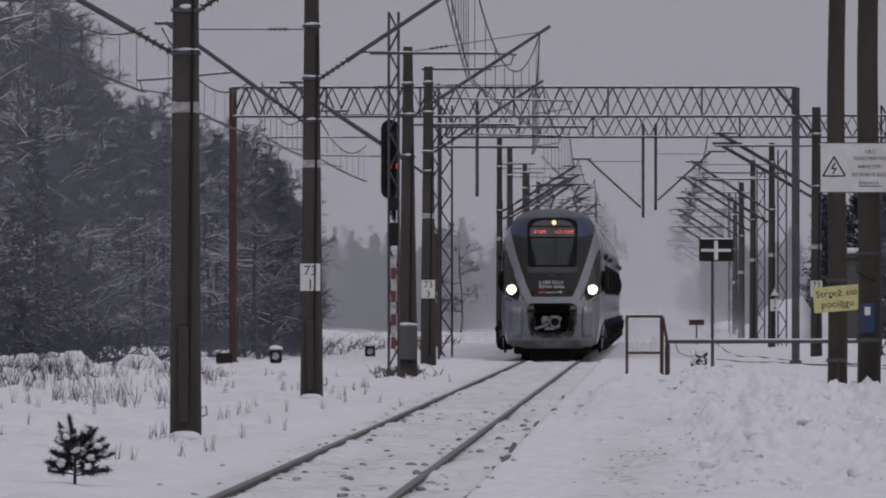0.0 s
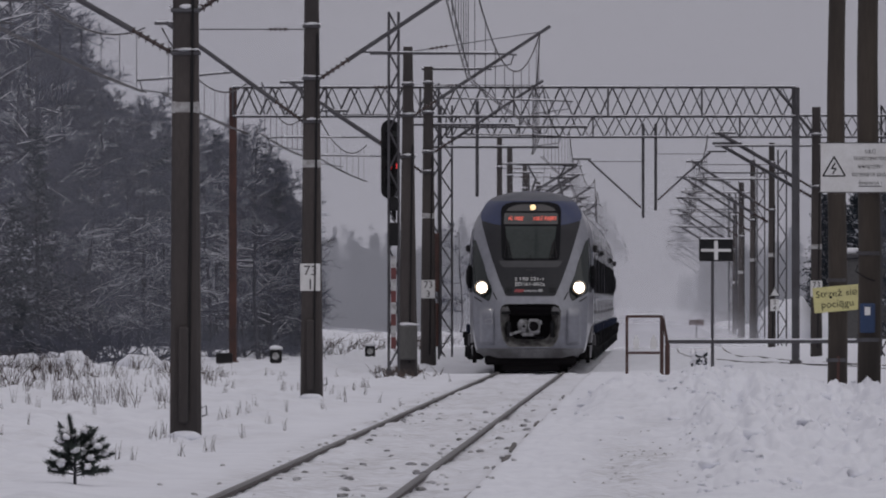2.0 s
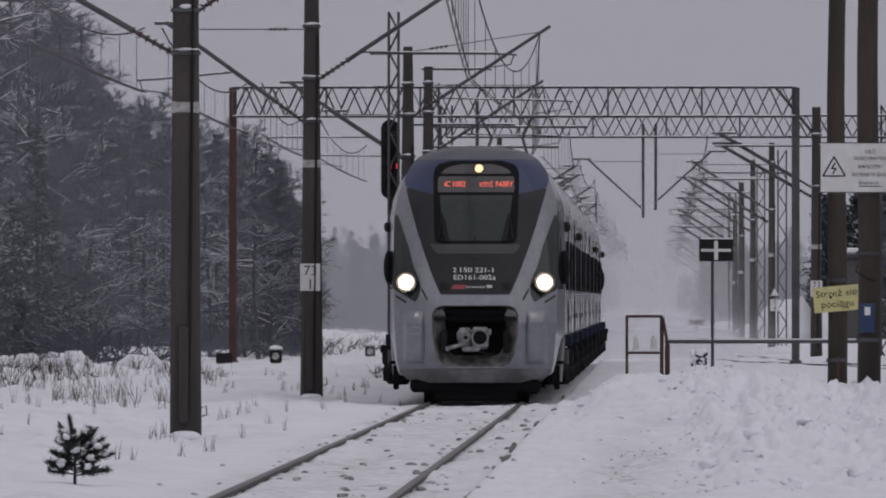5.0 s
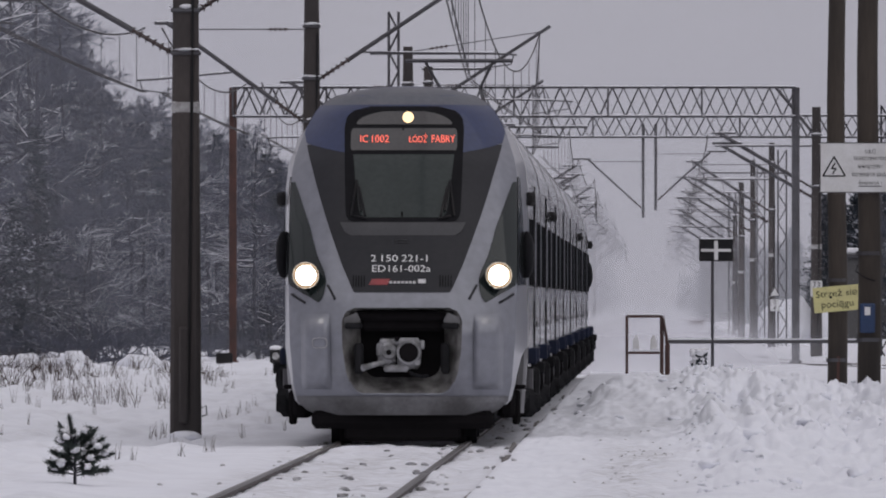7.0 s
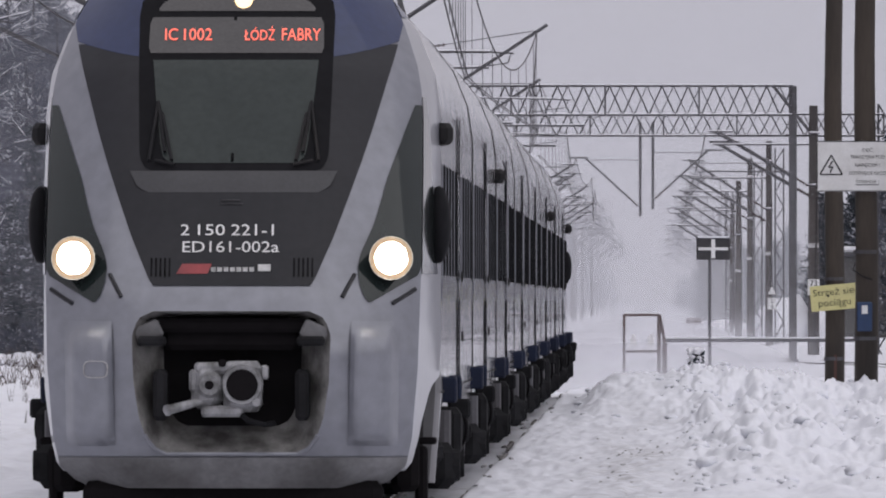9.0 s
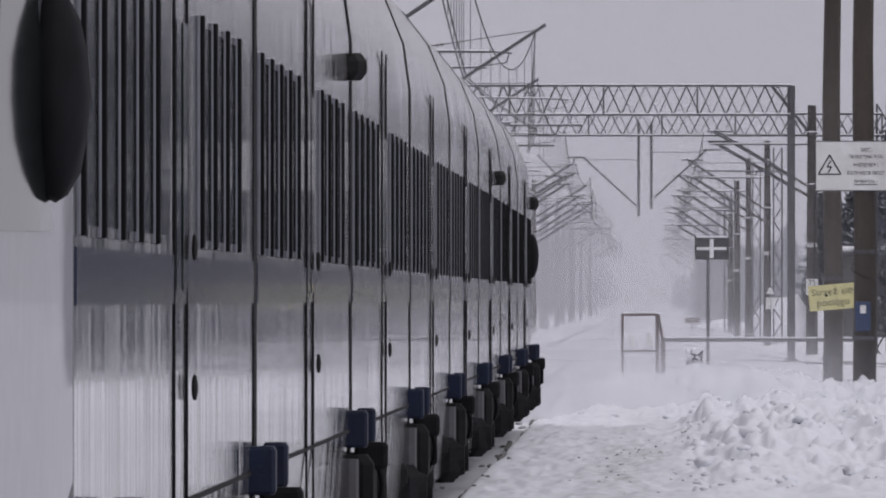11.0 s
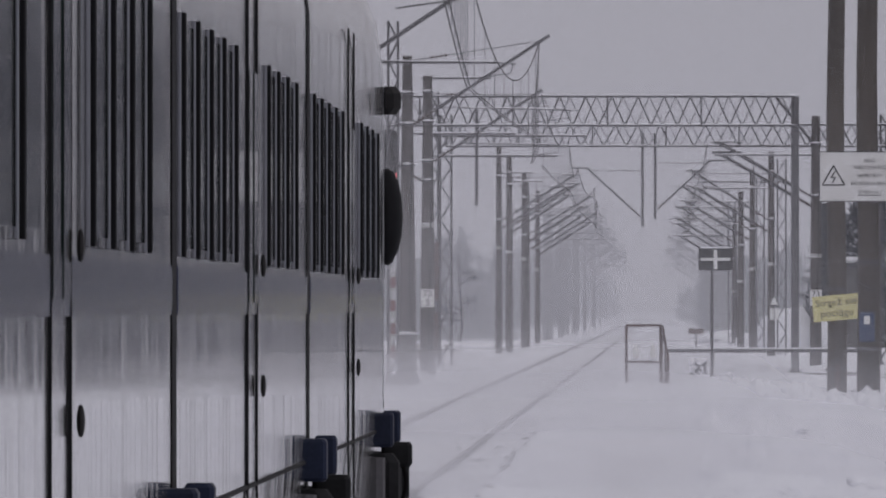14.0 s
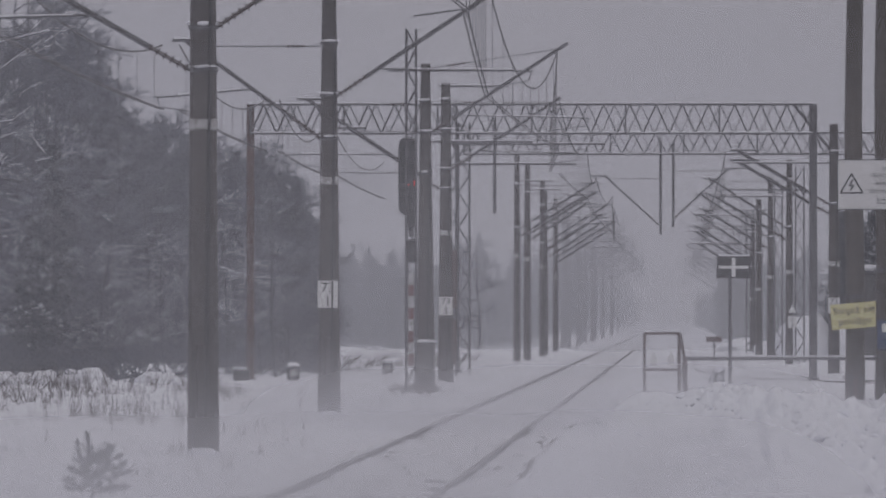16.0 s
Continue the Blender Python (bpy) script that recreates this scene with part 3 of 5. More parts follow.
def cab(train, lit):
    """A driver's end with all its parts; its headlamps lie at local y = 0."""
    cab_end = part("cab_shell", strip(strip(strip(Shape(), rows(0.46, 0.585, 3), ZERO, nose_half, 0, 12), rows(0.585, 1.59, 24), pit_half, nose_half, 0, 10),
                                      rows(1.59, TOP, 44), ZERO, nose_half, 0, 16), SILVER, train, "silver-grey painted cab front", smooth=True)
    s = flank_sheet(Shape(), rows(0.46, TOP, 62), 0, curve((0.46, 0.10), (0.8, 0.22), (1.02, 0.40), (1.10, 0.58), (1.13, 1.0)), 0, 10)
    top = [flank(TOP, q) for q in (0, 0.25, 0.5, 0.75, 1)]
    for a, b in zip(top, top[1:]):
        s.add([(-a.x, a.y, a.z), (a.x, a.y, a.z), (b.x, b.y, b.z), (-b.x, b.y, b.z)], [(0, 1, 2, 3)])
    part("cab_side", s, SILVER, train, smooth=True)
    part("lower_bumper", strip(Shape(), rows(0.34, 0.56, 7), ZERO, nose_half, 0.012, 12), GRIME_SHADE, train, "grimy snow-crusted lower bumper, its downward shade in the colour", smooth=True)
    mask = part("front_mask", strip(Shape(), rows(1.77, 3.50, 34), ZERO, mask_half, 0.008, 12), MASK, train, "dark grey front panel", smooth=True)
    s = arched(Shape(), lambda q: 3.37 + 0.15 * q ** 3, TOP, mask_half, 0.011)
    for a, b in zip(top, top[1:]):
        s.add([(-a.x - .12, a.y, a.z + .008), (a.x + .12, a.y, a.z + .008), (b.x + .12, b.y, b.z + .008), (-b.x - .12, b.y, b.z + .008)], [(0, 1, 2, 3)])
    part("roof_cap", s, NAVY, train, "navy blue painted roof cap", smooth=True)
    part("cap_crown", strip(Shape(), rows(3.97, TOP, 7), ZERO, mask_half, 0.014, 12), ROOF, train, "dull grey roof edge", smooth=True)
    # windscreen: black surround, glass, header with the destination display
    part("windscreen_surround", strip(Shape(), rows(2.565, 3.95, 28), ZERO, screen_half, 0.018, 10), RUBBER, train, "black windscreen surround", smooth=True)
    part("windscreen", strip(Shape(), rows(2.64, 3.38, 16), ZERO, glass_half, 0.024, 8), PANE, train, "dark tinted windscreen", smooth=True)
    part("display_pane", strip(Shape(), rows(3.43, 3.69, 6), ZERO, header_half, 0.026, 8), DISPLAY, train, "glass over the destination display", smooth=True)
    part("upper_pane", strip(Shape(), rows(3.735, 3.89, 7), ZERO, upper_half, 0.026, 8), DISPLAY, train, smooth=True)
    part("screen_sill", strip(Shape(), rows(2.43, 2.585, 6), ZERO, curve((2.43, 0.60), (2.47, 0.68), (2.585, 0.735)), lambda x, z: 0.010 + 0.022 * min(1, (z - 2.43) / 0.09), 10), SILL, train, "worn grey ledge under the windscreen", smooth=True)
    part("screen_divider", on_nose(Shape().box((0, 0, 0), (0.02, 0.0, 1.04)), -0.01, 3.17, 0.03), RUBBER, train)
    for sd in (-1, 1):
        s = Shape()
        for (x0, z0), (x1, z1) in (((0.60, 2.66), (0.545, 3.06)), ((0.56, 2.66), (0.42, 2.63)), ((0.545, 3.08), (0.49, 2.72)), ((0.515, 3.0), (0.44, 2.66))):
            s.tube((sd * x0, nose_y(x0, z0) - 0.05, z0), (sd * x1, nose_y(x1, z1) - 0.05, z1), 0.013)
        part("wiper", s, BLACK, train)
    if lit:
        for word, w, x in (("IC", 0.09, -0.465), ("1002", 0.20, -0.275), ("ŁÓDŹ", 0.215, 0.163), ("FABRY", 0.275, 0.462)):
            part("destination_word", on_nose(letters(word, 0.086 if word.isascii() else 0.102, w), x, 3.565 if word.isascii() else 3.573, 0.034), LED, train, "glowing red destination letters")
        s = Shape()
        n = 20
        s.add([(0, 0, 0)] + [(0.066 * math.cos(6.2832 * i / n), 0, 0.066 * math.sin(6.2832 * i / n)) for i in range(n)], [(0, 1 + i, 1 + (i + 1) % n) for i in range(n)])
        part("top_lamp", on_nose(s, 0.045, 3.82, 0.036), LAMPW, train, "warm lit upper marker lamp")
        for word, w, x, z in (("2", 0.06, -0.335, 2.165), ("150", 0.19, -0.148, 2.165), ("221-1", 0.30, 0.142, 2.165), ("ED161-002a", 0.68, -0.01, 2.045)):
            part("fleet_number", on_nose(letters(word, 0.078, w), x, z, 0.014), WHITE, train, "white painted lettering")
        s = Shape().add([(-0.12, 0, -0.035), (0.10, 0, -0.035), (0.13, 0, 0.035), (-0.08, 0, 0.035)], [(0, 1, 2, 3)])
        part("emblem", on_nose(s, -0.27, 1.89, 0.014), REDP, train, "red slanted operator emblem")
        s = Shape()
        for c in range(7):
            s.box((-0.16 + c * 0.045, 0, 0), (0.034, 0.0, 0.03))
        s.box((0.2, 0, 0.012), (0.09, 0.0, 0.05))
        part("emblem_bar", on_nose(s, 0.03, 1.885, 0.014), WHITE, train, "pale operator emblem bars")
        for c in (-1, 1):
            for k in range(5):
                part("vent_slot", on_nose(Shape().box((c * (0.44 + 0.032 * k), 0, 0), (0.012, 0.0, 0.13)), 0.0, 1.90, 0.014), RUBBER, train)
        part("hatch_handle", on_nose(Shape().box((0, 0, 0.012), (0.14, 0.0, 0.010)).box((0.01, 0, -0.014), (0.16, 0.0, 0.010)).box((-0.065, 0, 0), (0.010, 0.0, 0.03)), -0.02, 2.365, 0.016), STEEL, train)
    # headlamp clusters in dark housings
    inner = curve((1.655, 0.965), (1.70, 0.93), (1.78, 0.90), (1.9, 0.885), (2.0, 0.905), (2.2, 0.995), (2.37, 1.045), (2.53, 1.085), (2.69, 1.143), (2.9, 1.216), (3.06, 1.275))
    outer = curve((1.655, 0.985), (1.845, 1.31), (1.9, 1.33), (2.6, 1.33), (3.0, 1.325), (3.06, 1.32))
    for sd in (-1, 1):
        part("lamp_housing", strip(Shape(), rows(1.655, 3.06, 30), inner, outer, 0.009, 6, (sd,)), GLASS, train, "dark glossy headlamp housing", smooth=True)
        part("cab_side_window", flank_sheet(Shape(), rows(1.85, 3.12, 14), 0.0, lambda z: 0.62 - 0.38 * (z - 1.85), 0.008, 6, (sd,)), GLASS, train, "dark tapering cab side glass", smooth=True)
        for (x0, z0), (x1, z1) in (((0.78, 1.69), (0.865, 1.85)), ((1.13, 1.645), (1.29, 1.745))):
            p, q = Vector((sd * x0, nose_y(x0, z0) - 0.006, z0)), Vector((sd * x1, nose_y(x1, z1) - 0.006, z1))
            part("panel_line", Shape().tube(p, q, 0.016), MASK, train)
    for sd in (-1, 1):
        c = Vector((sd * 1.122, nose_y(1.0, 1.965) - 0.14, 1.965))
        rim = part("headlamp", Shape().tube(c + Vector((0, 0.3, 0)), c, 0.12, 0.155, 28, False), STEEL, train, "round headlamp rim")
        # the bowl's warm colour and the wide lens stand in for the lamp's glare
        part("reflector", Shape().tube(c + Vector((0, 0.05, 0)), c + Vector((0, -0.004, 0)), 0.095, 0.15, 28, False), WARM_HALO if lit else GLASS, rim, "reflector bowl, tinted warm for the lamp's glow where lit")
        part("lens", Shape().tube(c + Vector((0, 0.09, 0)), c + Vector((0, 0.03, 0)), 0.11, 0.118, 28), LAMP if lit else GLASS, rim, "bright lit headlamp lens")
        # mirror camera arms and side fairings
        part("mirror_pod", Shape().blob((sd * 1.43, 2.2, 2.21), (0.092, 0.26, 0.28), 3, 0.03, 12, 8), RUBBER, train, "black wing mirror pod", smooth=True)
        part("side_camera", Shape().box((sd * 1.46, 3.0, 2.87), (0.13, 0.2, 0.16), 0.05), BLACK, train)
        part("corner_panel", strip(Shape(), rows(0.64, 1.52, 26), lambda z: 0.82 + 0.03 * (z - 0.66), lambda z: 1.17 + 0.02 * (z - 0.66),
             lambda x, z: 0.008 + 0.10 * float(ramp(z, 0.64, 0.71) * (1 - ramp(z, 1.36, 1.51)) * ramp(x, 0.82, 0.89) * (1 - ramp(x, 1.10, 1.18))), 14, (sd,)), SILVER, train, "raised silver corner panel", smooth=True)
        part("side_cap", flank_sheet(Shape(), rows(3.70, TOP, 10), 0.0, 1.0, 0.008, 8, (sd,)), NAVY, train, smooth=True)
    s = Shape().path([(-0.955 + 0.085 * math.copysign(abs(math.cos(a)) ** 0.5, math.cos(a)), 0, 1.18 + 0.058 * math.copysign(abs(math.sin(a)) ** 0.6, math.sin(a))) for a in np.linspace(0, 6.2832, 25)], 0.005, 4)
    s.v = [(x, nose_y(x, z) - 0.112 + y, z) for x, y, z in s.v]
    part("hatch_outline", s, BAND, train, "pale outline of a small hatch")
    # coupler recess, its grimy walls narrowing to a black back
    s = Shape()
    zs = rows(0.585, 1.59, 20)
    loop = [(pit_half(z), z) for z in zs] + [(-pit_half(z), z) for z in reversed(zs)]
    back = [(x * 0.70, 0.34, 1.10 + (z - 1.10) * (0.62 if z < 1.10 else 0.92)) for x, z in loop]
    k = len(loop)
    s.add([(x, nose_y(x, z), z) for x, z in loop] + back, [(i, (i + 1) % k, k + (i + 1) % k, k + i) for i in range(k)])
    pit = part("coupler_recess", s, DUSTY, train, "soot-stained coupler recess")
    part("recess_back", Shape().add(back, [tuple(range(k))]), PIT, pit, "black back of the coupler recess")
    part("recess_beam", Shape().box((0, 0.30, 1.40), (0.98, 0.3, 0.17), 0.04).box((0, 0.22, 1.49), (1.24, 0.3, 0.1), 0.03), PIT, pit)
    rim = [(-pit_half(q), q) for q in rows(0.585, 0.72, 6)[::-1]] + [(x, 0.585) for x in (-0.3, 0.0, 0.3)] + [(pit_half(q), q) for q in rows(0.585, 0.72, 6)]
    part("recess_rim", Shape().path([(x, nose_y(x, z) - 0.01, z) for x, z in rim], 0.014, 6), SILVER, pit, "worn bright rim of the recess")
    s = Shape().box((-0.17, 0.10, 1.06), (0.22, 0.5, 0.31), 0.06).box((0.08, 0.10, 1.06), (0.27, 0.5, 0.36), 0.05).box((-0.04, 0.0, 1.19), (0.44, 0.26, 0.08), 0.03)
    s.box((-0.06, 0.0, 0.885), (0.30, 0.3, 0.08), 0.03).box((-0.26, 0.02, 1.1), (0.07, 0.3, 0.16), 0.03).box((0.235, 0.02, 1.16), (0.05, 0.3, 0.1), 0.02)
    s.tube((-0.15, -0.14, 1.07), (-0.15, -0.20, 1.07), 0.10, 0.07, 14).tube((0.18, -0.14, 0.95), (0.18, -0.19, 0.95), 0.035, 0.03, 10)
    coupler = part("coupler", s, COUPLER, train, "pale cast steel automatic coupler")
    part("coupler_ring", Shape().tube((0.08, -0.14, 1.07), (0.08, -0.19, 1.07), 0.15, 0.135, 22), COUPLER, coupler)
    part("coupler_mouth", Shape().tube((0.08, -0.16, 1.07), (0.08, -0.196, 1.07), 0.112, 0.112, 20), PIT, coupler, "dark round coupler mouth")
    part("coupler_pin", Shape().tube((-0.15, -0.19, 1.07), (-0.15, -0.215, 1.07), 0.032, 0.032, 10), PIT, coupler)
    part("coupler_bolt", Shape().tube((-0.06, -0.11, 1.225), (-0.06, -0.15, 1.225), 0.03, 0.03, 10), PIT, coupler)
    part("release_lever", Shape().tube((-0.20, -0.12, 0.96), (-0.44, -0.14, 0.895), 0.028, 0.036, 10).tube((-0.44, -0.14, 0.895), (-0.45, -0.15, 0.893), 0.042, 0.042, 10), COUPLER, coupler, "pale release lever")
    part("hose", Shape().path([(0.04, -0.1, 0.9), (0.12, -0.14, 0.82), (0.24, -0.12, 0.79), (0.30, 0.0, 0.80)], 0.022, 6), RUBBER, coupler)
    for sd in (-1, 1):
        part("recess_bracket", Shape().box((sd * 0.5, 0.12, 1.0), (0.1, 0.4, 0.36), 0.03).box((sd * 0.56, 0.0, 1.38), (0.2, 0.2, 0.07), 0.02), BOGIE, train)
        part("recess_flap", Shape().box((sd * 0.59, 0.02, 1.44), (0.2, 0.06, 0.13), 0.02, pose(0, 0, 0, 0, sd * 24, 0).to_3x3()), GRIME_SHADE, train, "dirty grey flap")
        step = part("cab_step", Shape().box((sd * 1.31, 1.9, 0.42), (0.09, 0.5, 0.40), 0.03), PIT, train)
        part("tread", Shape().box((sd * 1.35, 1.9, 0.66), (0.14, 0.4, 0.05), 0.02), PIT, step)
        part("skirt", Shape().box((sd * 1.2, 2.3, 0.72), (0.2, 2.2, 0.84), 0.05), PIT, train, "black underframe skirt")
        part("pilot_wheel", Shape().tube((sd * 0.62, 1.6, 0.42), (sd * 0.85, 1.6, 0.42), 0.42, 0.42, 20), BOGIE, train)
        part("rail_guard", Shape().box((sd * 0.66, 0.62, 0.20), (0.16, 0.2, 0.36), 0.03).box((sd * 0.78, 0.62, 0.33), (0.34, 0.3, 0.12), 0.03), PIT, train, "matt black rail guard")
    part("snow_plough", Shape().box((0, 0.55, 0.29), (2.12, 0.5, 0.22), 0.07).box((0, 0.5, 0.13), (1.36, 0.3, 0.19), 0.04), PIT, train, "matt black snow plough")
    part("pilot_frame", Shape().box((0, 1.9, 0.55), (1.6, 1.9, 0.35), 0.05), BOGIE, train)


def ends_of(train, start):
    """The parts added since start."""
    return [o for o in train.children if o.name not in start]


GAP, CARS, TOTAL = 0.42, 8, 157.9
train = thing("passenger_train", "silver and navy electric passenger train with lit headlamps", "train")
cab(train, True)
before = {o.name for o in train.children}
cab(train, False)
for o in ends_of(train, before):
    o.matrix_basis = pose(0, TOTAL, 0, 0, 0, 180)

sect = [(z, car_half(z)) for z in (0.34, 0.6, 0.98, 1.02, 1.5, 1.88, 2.62, 3.0, 3.15, 3.3, 3.45, 3.6, 3.73, 3.85, 3.95, 4.03, 4.1, 4.15, 4.18, 4.2)]
ring = [(x, z) for z, x in sect] + [(-x, z) for z, x in reversed(sect[:-1])]


def car_body(y0, y1):
    s, k = Shape(), len(ring)
    ys = [y0, y0 + 0.06] + list(np.linspace(y0 + 0.5, y1 - 0.5, 9)) + [y1 - 0.06, y1]
    for y in ys:
        g = 0.97 if y in (y0, y1) else 1.0
        s.v += [(x * g, y, 0.34 + (z - 0.34) * (0.985 if g < 1 else 1)) for x, z in ring]
    for j in range(len(ys) - 1):
        s.f += [(j * k + i, j * k + (i + 1) % k, (j + 1) * k + (i + 1) % k, (j + 1) * k + i) for i in range(k)]
    s.f += [tuple(range(k)), tuple(range((len(ys) - 1) * k, len(ys) * k))[::-1]]
    return s


pane_mesh = Shape().box((0, 0, 0), (0.012, 1.32, 0.74), 0.0).mesh("window_pane", GLASS)
post_mesh = Shape().box((0, 0, 0), (0.034, 0.085, 0.80), 0.004).mesh("window_post", RUBBER)
trim_mesh = Shape().box((0, 0, 0), (0.014, 0.03, 0.80), 0.003).mesh("window_trim", SILVER)
joint_mesh = Shape().box((0, 0, 0), (0.010, 0.022, 2.75), 0.0).mesh("door_joint", RUBBER)
handle_mesh = Shape().blob((0, 0, 0), (0.012, 0.03, 0.045), 2, 0.05, 8, 6).mesh("door_handle", BLACK)
for c in range(CARS):
    span = (TOTAL - 2 * BACK + GAP) / CARS
    y0 = BACK + c * span
    y1 = y0 + span - GAP
    body = part("car_body", car_body(y0, y1), SIDE, train, "pale grey streaked carriage body", smooth=True)
    mod = body.modifiers.new("edges", "EDGE_SPLIT")
    mod.split_angle = radians(35)
    doors = ((y0 + y1) / 2,)
    for sd in (-1, 1):
        x = sd * 1.434
        y = y0 + 1.0
        while y < y1 - 0.9:
            if all(abs(y - d) > 1.25 for d in doors):
                ob = part("window_pane", pane_mesh, None, body, "dark tinted window")
                ob.location = (x, y, 2.25)
                ob = part("window_post", post_mesh, None, body)
                ob.location = (x + sd * 0.006, y - 0.70, 2.25)
                ob = part("window_trim", trim_mesh, None, body)
                ob.location = (x + sd * 0.002, y - 0.78, 2.25)
            y += 1.56
        for d in doors:
            for e in (-0.68, 0.68):
                ob = part("door_joint", joint_mesh, None, body)
                ob.location = (x, d + e, 1.72)
            for e in (-0.36, 0.36):
                ob = part("door_window", pane_mesh, None, body)
                ob.location, ob.scale = (x, d + e, 2.15), (1, 0.36, 1.2)
            ob = part("door_handle", handle_mesh, None, body)
            ob.location = (x + sd * 0.02, d + 0.9, 1.38)
            ob = part("door_handle", handle_mesh, None, body)
            ob.location = (x + sd * 0.02, d + 0.9, 1.85)
        part("sill_groove", Shape().box((sd * 1.432, (y0 + y1) / 2, 1.0), (0.012, y1 - y0 - 0.1, 0.016)), RUBBER, body)
        if c in (1, 5):
            part("side_camera", Shape().box((sd * 1.46, y1 - (0.6, 3.7)[c > 4], 2.86), (0.14, 0.2, 0.14), 0.05), BLACK, body)
    part("navy_stripe", Shape().box((1.4335, (y0 + y1) / 2, 1.74), (0.006, y1 - y0 - 0.2, 0.16)).box((-1.4335, (y0 + y1) / 2, 1.74), (0.006, y1 - y0 - 0.2, 0.16)), STRIPE, body, "navy waist stripe")
    if c < CARS - 1:
        # black band proud of the sides stands in for the shaded recessed gap
        part("gangway", Shape().loft([[(px * 1.003, yy_, 0.34 + (pz - 0.34) * 1.001) for px, pz in ring] for yy_ in (y1 - 0.01, y1 + GAP / 2, y1 + GAP + 0.01)]), RUBBER, body, "black rubber gangway bellows, brought proud to stand in for the shaded gap")
    for yc in ([y1 + GAP / 2] if c < CARS - 1 else []) + ([y0 + 1.8] if c == 0 else []) + ([y1 - 1.8] if c == CARS - 1 else []):
        bogie = part("bogie", Shape().box((0, yc, 0.5), (2.3, 2.6, 0.3), 0.06), BOGIE, body, "dirty black bogie")
        for sd in (-1, 1):
            part("bogie_frame", Shape().box((sd * 1.32, yc, 0.56), (0.24, 3.0, 0.2), 0.06), BOGIE, body)
            for e in (-1.2, 1.2):
                part("axle_box", Shape().box((sd * 1.40, yc + e, 0.46), (0.26, 0.36, 0.34), 0.08).tube((sd * 1.5, yc + e, 0.46), (sd * 1.56, yc + e, 0.46), 0.13, 0.11, 14), BOGIE, body)
                part("spring", Shape().tube((sd * 1.42, yc + e * 0.72, 0.5), (sd * 1.42, yc + e * 0.72, 0.86), 0.07, 0.07, 10), STEEL, body, "grey snow-dusted spring")
            part("yaw_damper", Shape().tube((sd * 1.5, yc - 0.6, 0.60), (sd * 1.5, yc + 0.7, 0.66), 0.06, 0.045, 10), BOGIE, body)
            part("damper_box", Shape().box((sd * 1.47, yc - 0.55, 1.01), (0.12, 0.26, 0.19), 0.015), DAMPER, body, "blue-grey damper box")
            part("damper_box", Shape().box((sd * 1.50, yc + 0.55, 1.02), (0.10, 0.24, 0.18), 0.015), DAMPER, body, "blue-grey damper box")
            part("valve_box", Shape().box((sd * 1.54, yc - 0.1, 0.87), (0.17, 0.3, 0.14), 0.02), BOGIE, body)
            part("equipment_case", Shape().box((sd * 1.43, yc, 0.70), (0.26, 1.5, 0.36), 0.05), BOGIE, body)
            part("case_lid", Shape().tube((sd * 1.56, yc + 0.45, 0.72), (sd * 1.60, yc + 0.45, 0.72), 0.12, 0.10, 14), BOGIE, body)
            part("air_hose", Shape().path([(sd * (1.53 + 0.06 * math.sin(a)), yc - 0.2 + 0.1 * a, 0.72 + 0.13 * math.cos(a)) for a in np.linspace(0, 3.1, 9)], 0.012, 5), PIT, body)
            part("frost_crust", Shape().blob((sd * 1.53, yc + 1.0, 0.62), (0.035, 0.12, 0.02), c, 0.3, 8, 5), CAP, body, "crust of blown snow")
            for e in (-1.2, 1.2):
                part("wheel", Shape().tube((sd * 0.68, yc + e, 0.47), (sd * 0.82, yc + e, 0.47), 0.44, 0.44, 22), BOGIE, body)

# a raised pantograph on the third carriage
py = BACK + 2.5 * (TOTAL - 2 * BACK) / CARS
panto = part("pantograph", Shape().box((0, py, 4.3), (1.2, 1.8, 0.1), 0.03), STEEL, train)
for sd in (-1, 1):
    part("lower_arm", Shape().tube((sd * 0.45, py - 0.6, 4.35), (sd * 0.3, py + 1.0, 4.85), 0.03), STEEL, panto)
    part("upper_arm", Shape().tube((sd * 0.3, py + 1.0, 4.85), (sd * 0.5, py - 0.3, 5.22), 0.025), STEEL, panto)
for e in (-0.3, 0):
    part("collector_bar", Shape().tube((-0.8, py + e, 5.24), (0.8, py + e, 5.24), 0.03), STEEL, panto)

# ---- masts, arms and wires ----
def insulator(s, a, b, r=0.05, n=5):
    a, b = Vector(a), Vector(b)
    s.tube(a, b, r * 0.45, n=6)
    for i in range(n):
        p = a.lerp(b, (i + 0.5) / n)
        q = a.lerp(b, (i + 0.8) / n)
        s.tube(p, q, r, r * 0.6, 8)
    return s


